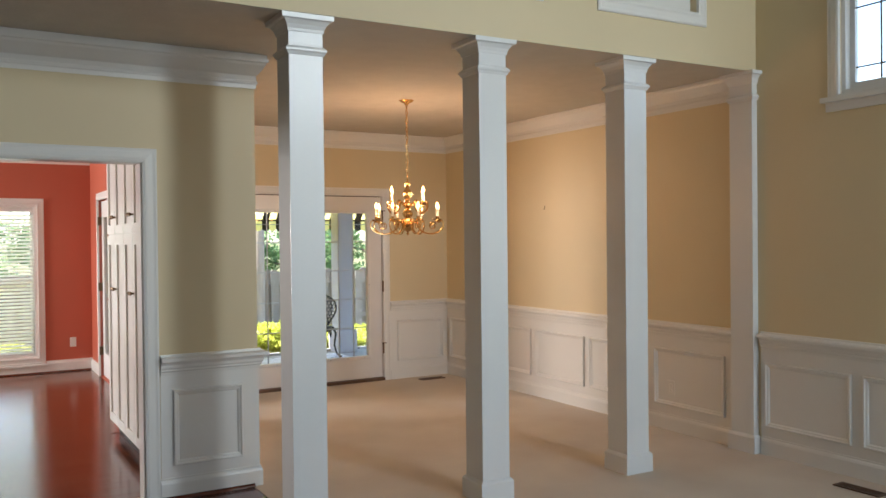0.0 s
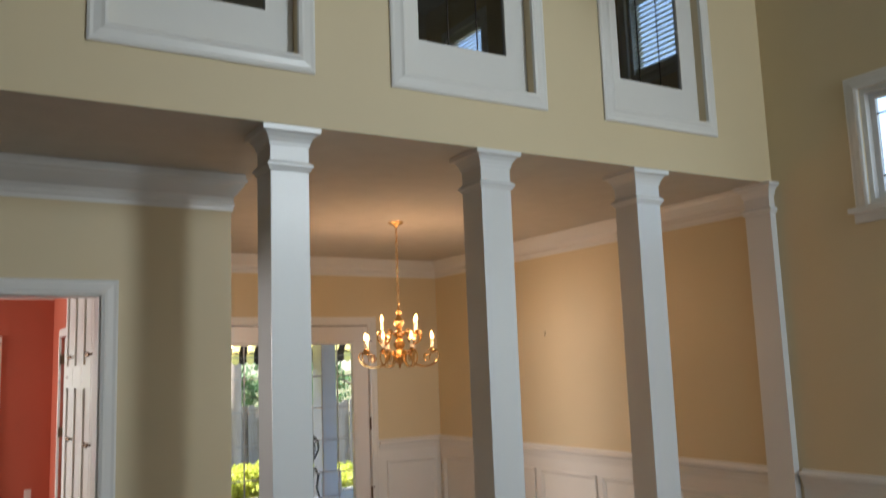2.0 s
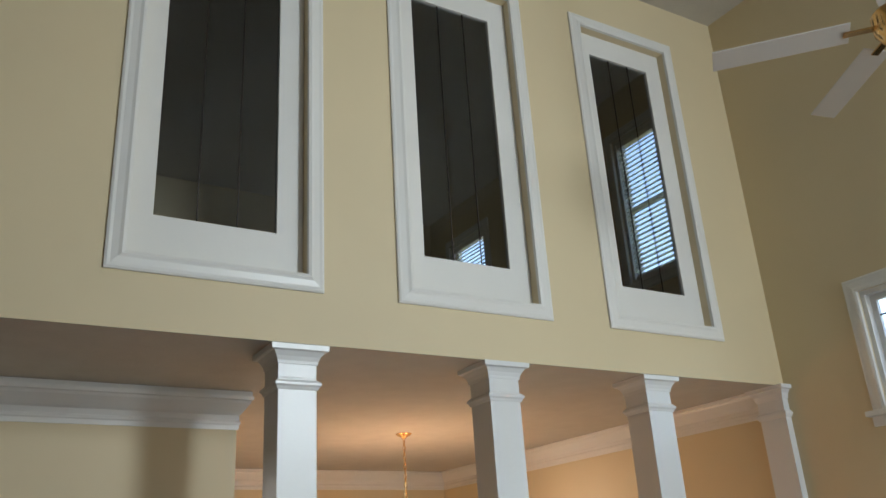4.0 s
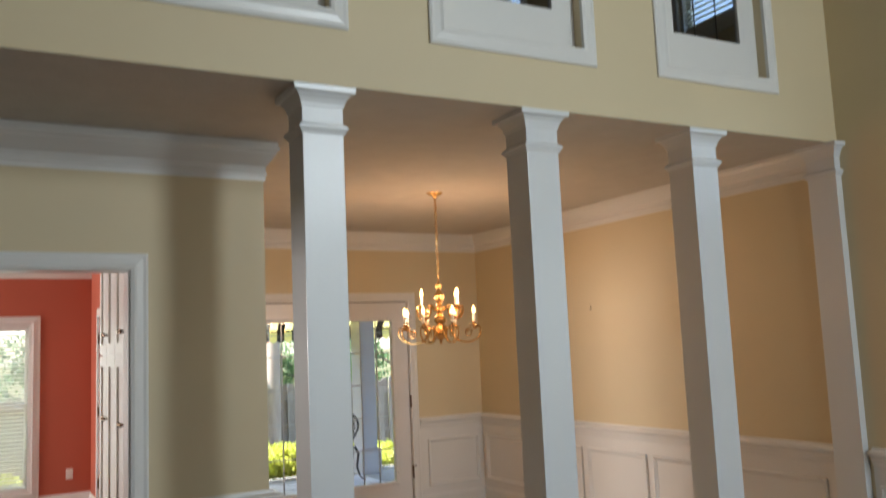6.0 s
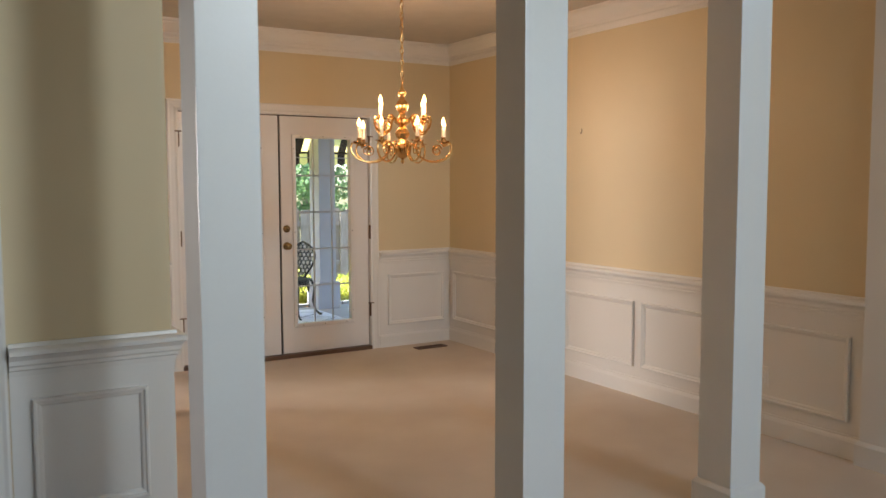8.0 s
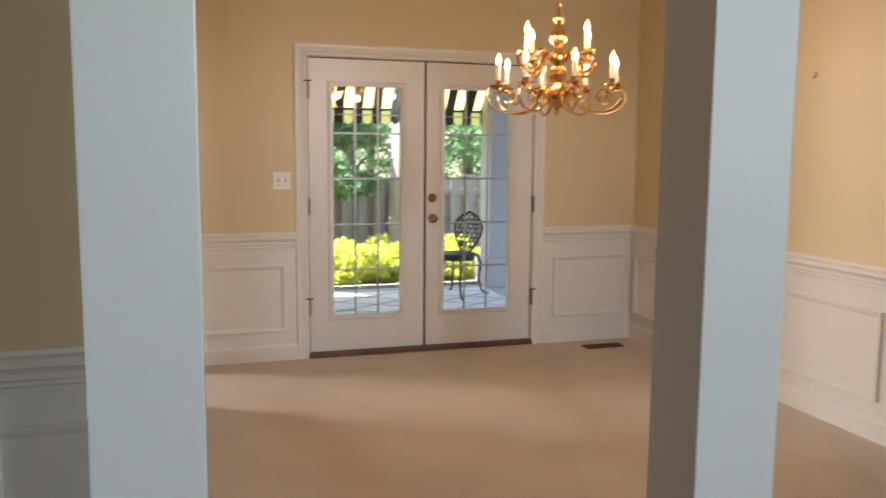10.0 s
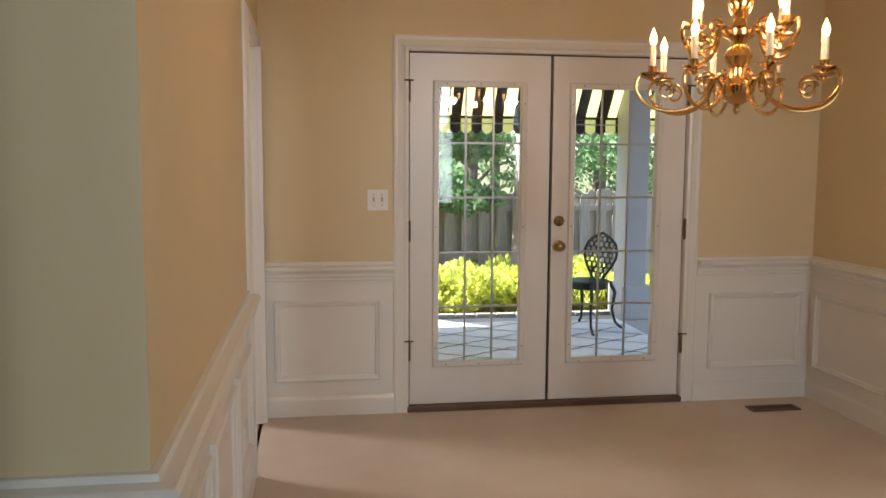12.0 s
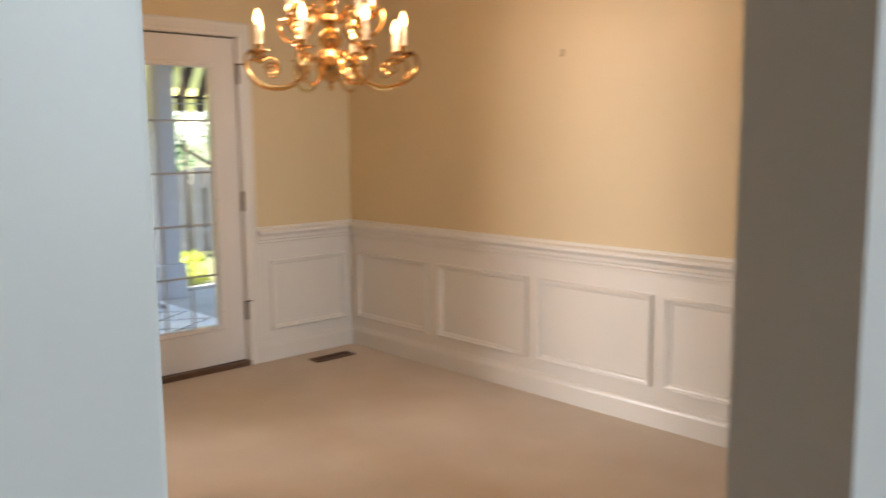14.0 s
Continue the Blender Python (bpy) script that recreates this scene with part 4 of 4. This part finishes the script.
def patio_chair():
    """Cast iron bistro chair with a pierced shield back and curved legs."""
    ch = empty_thing("patio_chair", Matrix.Translation((1.94, 2.63, PZ + 0.008)) @ pose(0, 0, 0, 0, 0, math.degrees(math.atan2(-0.6, -0.8)) + 90), label="black cast iron bistro chair with pierced back", category="chair")
    seat = part("seat", lathe([(0.185, 0.435), (0.205, 0.440), (0.205, 0.452), (0.18, 0.456), (0.02, 0.450)], 28), BLACKIRON, ch, smooth=True)
    part("seat_apron", lathe([(0.18, 0.385), (0.19, 0.385), (0.197, 0.437), (0.187, 0.437)], 28), BLACKIRON, ch)
    for sx in (-1, 1):
        for sy in (-1, 1):
            part("leg", tube([(0.15 * sx, 0.15 * sy, 0.44), (0.185 * sx, 0.185 * sy, 0.34), (0.165 * sx, 0.17 * sy, 0.18), (0.19 * sx, 0.195 * sy, 0.06), (0.23 * sx, 0.225 * sy, 0.012), (0.25 * sx, 0.24 * sy, 0.012)],
                             [0.016, 0.017, 0.013, 0.012, 0.013, 0.011], 8), BLACKIRON, ch, smooth=True)
    lean = pose(0, 0.17, 0.45, -10)

    half = [(0.06, 0.0), (0.085, 0.05), (0.135, 0.12), (0.172, 0.20), (0.178, 0.27), (0.150, 0.335), (0.105, 0.375), (0.06, 0.40), (0.0, 0.43)]

    def width_at(z):
        for (w0, z0), (w1, z1) in zip(half, half[1:]):
            if z0 <= z <= z1:
                return w0 + (w1 - w0) * (z - z0) / (z1 - z0)
        return 0.0

    rim = [(w, 0.0, z) for w, z in half] + [(-w, 0.0, z) for w, z in half[-2::-1]]
    back = part("back_rim", tube(rim, 0.013, 8, m=lean), BLACKIRON, ch, smooth=True)
    rng = random.Random(4)
    cells = [(0.055 * (i - 3) + (0.027 if j % 2 else 0), 0.035 + 0.048 * j) for i in range(7) for j in range(8)]
    web = bmesh.new()
    for cx, cz in cells:
        if abs(cx) > width_at(cz) - 0.012:
            continue
        r = 0.028 + rng.uniform(-0.003, 0.005)
        n = rng.choice((5, 6, 7))
        turn = rng.uniform(0, 6)
        tube([(cx + 0.9 * r * math.cos(turn + 2 * math.pi * k / n), 0, cz + r * math.sin(turn + 2 * math.pi * k / n)) for k in range(n + 1)], 0.0062, 5, web, m=lean)
    part("back_lattice", web, BLACKIRON, ch, "pierced cast lattice")
    for s in (-1, 1):
        part("back_stay", tube([(0.05 * s, 0.165, 0.44), (0.07 * s, 0.172, 0.5), (0.06 * s, 0.165, 0.56)], 0.010, 6), BLACKIRON, ch)
    web = bmesh.new()
    for k in range(10):
        a = 2 * math.pi * k / 10
        tube([(0.185 * math.cos(a), 0.185 * math.sin(a), 0.43), (0.19 * math.cos(a + 0.15), 0.19 * math.sin(a + 0.15), 0.35), (0.185 * math.cos(a + 0.3), 0.185 * math.sin(a + 0.3), 0.30), (0.19 * math.cos(a + 0.45), 0.19 * math.sin(a + 0.45), 0.35), (0.185 * math.cos(a + 0.63), 0.185 * math.sin(a + 0.63), 0.43)], 0.006, 5, web)
    part("skirt_scroll", web, BLACKIRON, ch)


patio_chair()


def fence():
    f = empty_thing("fence", Matrix.Translation((0, 7.0, -0.22)), label="weathered grey board-on-board wooden fence", category="fence")
    for z in (0.25, 0.95):
        part("rail", box(-6, 12, 0.0, 0.04, z, z + 0.09), FENCEWOOD, f)
    rng = random.Random(8)
    meshes = []
    for h in (1.20, 1.24, 1.27):
        bm = bmesh.new()
        pts = [(-0.07, 0), (0.07, 0), (0.07, h - 0.03), (0.04, h), (-0.04, h), (-0.07, h - 0.03)]
        a = [bm.verts.new((x, -0.02, z)) for x, z in pts]
        b = [bm.verts.new((x, 0.0, z)) for x, z in pts]
        bm.faces.new(a)
        bm.faces.new(b[::-1])
        for k in range(6):
            bm.faces.new((a[k], b[k], b[(k + 1) % 6], a[(k + 1) % 6]))
        meshes.append(mesh_of("board", bm, FENCEWOOD))
    x, k = -5.9, 0
    while x < 12:
        ob = new("board", rng.choice(meshes))
        ob.parent = f
        ob.matrix_local = pose(x, 0.062 if k % 2 else 0, 0, 0, rng.uniform(-0.8, 0.8), 0)
        x, k = x + 0.125, k + 1


fence()


def leaves(bm_data, centre, radii, count, size, rng, up=0.3):
    """Small folded leaves scattered in a lumpy volume."""
    verts, faces = bm_data
    for _ in range(count):
        d = Vector((rng.gauss(0, 1), rng.gauss(0, 1), rng.gauss(0, 1))).normalized() * rng.uniform(0.45, 1.0) ** 0.5
        lump = 0.75 + 0.35 * noise.noise(Vector((d.x * 2 + centre[0], d.y * 2 + centre[1], d.z * 2)))
        p = Vector(centre) + Vector((d.x * radii[0], d.y * radii[1], d.z * radii[2])) * lump
        a = Vector((rng.gauss(0, 1), rng.gauss(0, 1), rng.gauss(0, 1) + up)).normalized()
        b = a.orthogonal().normalized()
        b.rotate(Matrix.Rotation(rng.uniform(0, 6.28), 3, a))
        s = size * rng.uniform(0.6, 1.3)
        n = len(verts)
        verts += [p, p + a * s * 0.5 + b * s * 0.28, p + a * s, p + a * s * 0.5 - b * s * 0.28]
        faces.append((n, n + 1, n + 2, n + 3))


def leaf_mesh(name, data, mat):
    me = bpy.data.meshes.new(name)
    me.from_pydata([tuple(v) for v in data[0]], [], data[1])
    me.materials.append(mat)
    return me


def shrub(x, y, r, h, seed):
    rng = random.Random(seed)
    s = empty_thing("shrub", Matrix.Translation((x, y, -0.22)), label="sunlit yellow-green garden shrub beside the patio", category="shrub", group="shrubs beside the patio")
    stems = bmesh.new()
    data = ([], [])
    for k in range(9):
        a, q = rng.uniform(0, 6.28), rng.uniform(0.3, 0.8) * r
        tip = (q * math.cos(a), q * math.sin(a), h * rng.uniform(0.6, 1.1))
        tube([(0.03 * math.cos(a), 0.03 * math.sin(a), 0), (tip[0] * 0.5, tip[1] * 0.5, tip[2] * 0.6), tip], [0.012, 0.008, 0.003], 5, stems)
        leaves(data, tip, (r * 0.45, r * 0.45, h * 0.3), 190, 0.08, rng, 0.9)
    leaves(data, (0, 0, h * 0.5), (r, r, h * 0.55), 1300, 0.08, rng, 0.7)
    part("stems", stems, BARK, s)
    ob = new("foliage", leaf_mesh("foliage", data, HEDGELEAF))
    ob.parent = s


for k, (x, y, r, h) in enumerate([(-1.2, 4.1, 0.55, 0.62), (-0.35, 4.0, 0.5, 0.74), (0.35, 4.15, 0.5, 0.60), (0.95, 4.0, 0.45, 0.80), (1.45, 4.2, 0.42, 0.58), (1.95, 4.05, 0.42, 0.76), (2.45, 4.2, 0.42, 0.62), (3.0, 4.1, 0.5, 0.55), (-2.1, 4.2, 0.6, 0.6), (0.0, 4.9, 0.5, 0.7), (1.5, 4.9, 0.5, 0.82), (2.6, 5.0, 0.45, 0.7)]):
    shrub(x, y, r, h * 0.50, 20 + k)


def tree(x, y, height, r, seed, low=1.0, count=6600, base=-0.22, girth=0.15, bark=None, leaf=0.075):
    rng = random.Random(seed)
    t = empty_thing("tree", Matrix.Translation((x, y, base)), label="leafy green garden tree behind the fence", category="tree", group="trees behind the patio")
    wood = bmesh.new()
    tube([(0, 0, 0), (0.05, 0.03, height * 0.3), (-0.04, 0.05, height * 0.6), (0.05, 0, height * 0.9)], [girth, girth * 0.85, girth * 0.6, 0.02], 10, wood)
    data = ([], [])
    for k in range(12):
        z = low + (height - low) * (k + 0.5) / 12
        a = k * 2.4 + rng.uniform(-0.4, 0.4)
        q = r * (1.0 - 0.5 * abs(z / height - 0.5)) * rng.uniform(0.5, 0.95)
        tip = Vector((q * math.cos(a), q * math.sin(a), z + 0.25))
        tube([(0, 0, z - 0.3), tuple(tip * 0.5 + Vector((0, 0, z * 0.5))), tuple(tip)], [0.04, 0.025, 0.008], 6, wood)
        leaves(data, tip, (r * 0.5, r * 0.5, height * 0.10), count // 12, leaf, rng)
    part("trunk", wood, bark or BARK, t, smooth=True)
    ob = new("crown", leaf_mesh("crown", data, TREELEAF))
    ob.parent = t


for k, (x, y, h, r, low) in enumerate([(0.7, 6.3, 2.5, 1.1, 0.85), (-0.2, 9.5, 6.0, 1.8, 0.8), (2.2, 10.0, 6.5, 1.8, 1.2), (4.3, 9.2, 5.0, 1.5, 0.6), (6.8, 10.0, 6.0, 1.9, 0.8), (-3.0, 9.2, 6.0, 1.8, 0.6), (9.5, 11, 7.0, 2.2, 0.8), (3.5, 14.0, 8.0, 2.4, 0.6), (0.0, 15.0, 9.0, 2.6, 0.5), (-5.5, 12.0, 7.5, 2.2, 0.6), (7.5, 16, 9.0, 2.6, 0.6)]):
    tree(x, y, h, r, 60 + k, low, count=24000 if k == 0 else 9600, leaf=0.085 if k == 0 else 0.11, girth=0.05 if k == 0 else 0.13)
tree(2.3, 6.5, 6.5, 1.2, 90, 3.2, girth=0.17, bark=SUNLITBARK)


def edging():
    row = empty_thing("patio_edging", Matrix.Translation((0, 3.36, PZ)), label="pale brick edging along the patio", category="edging")
    me = mesh_of("brick", box(-0.095, 0.095, -0.045, 0.045, -0.1, 0.03, 0.006), CONCRETE)
    for k in range(22):
        ob = new("brick", me)
        ob.parent = row
        ob.matrix_local = pose(-0.7 + 0.205 * k, 0.004 * (k % 3 - 1), 0.003 * (k % 2), 0, 0, (k * 37 % 5 - 2) * 0.4)


edging()


def kitchen_strips():
    """Oak strips of the kitchen floor, each a piece of its own, butted in random lengths."""
    rng = random.Random(31)
    pitch, shared = 0.0585, {}
    for row in range(97):
        y = -2.97 + pitch * row
        x, end = -3.9, (-1.385 if y < -1.05 else -1.005)
        cut = rng.randint(0, 6)
        lengths = [0.55 + 0.1 * cut, 0.9]
        for k in range(3):
            size = lengths[k] if k < 2 else round(end - x, 3)
            key = round(size, 3)
            if key not in shared:
                shared[key] = mesh_of("plank", box(0.0006, key - 0.0006, -pitch / 2 + 0.0007, pitch / 2 - 0.0007, -0.003, 0.0), PLANK)
            ob = new("plank", shared[key])
            ob.parent = floor_wood
            ob.matrix_local = pose(x, y, -0.0005 + rng.uniform(-0.0004, 0.0004), rng.uniform(-0.12, 0.12))
            x += size


kitchen_strips()
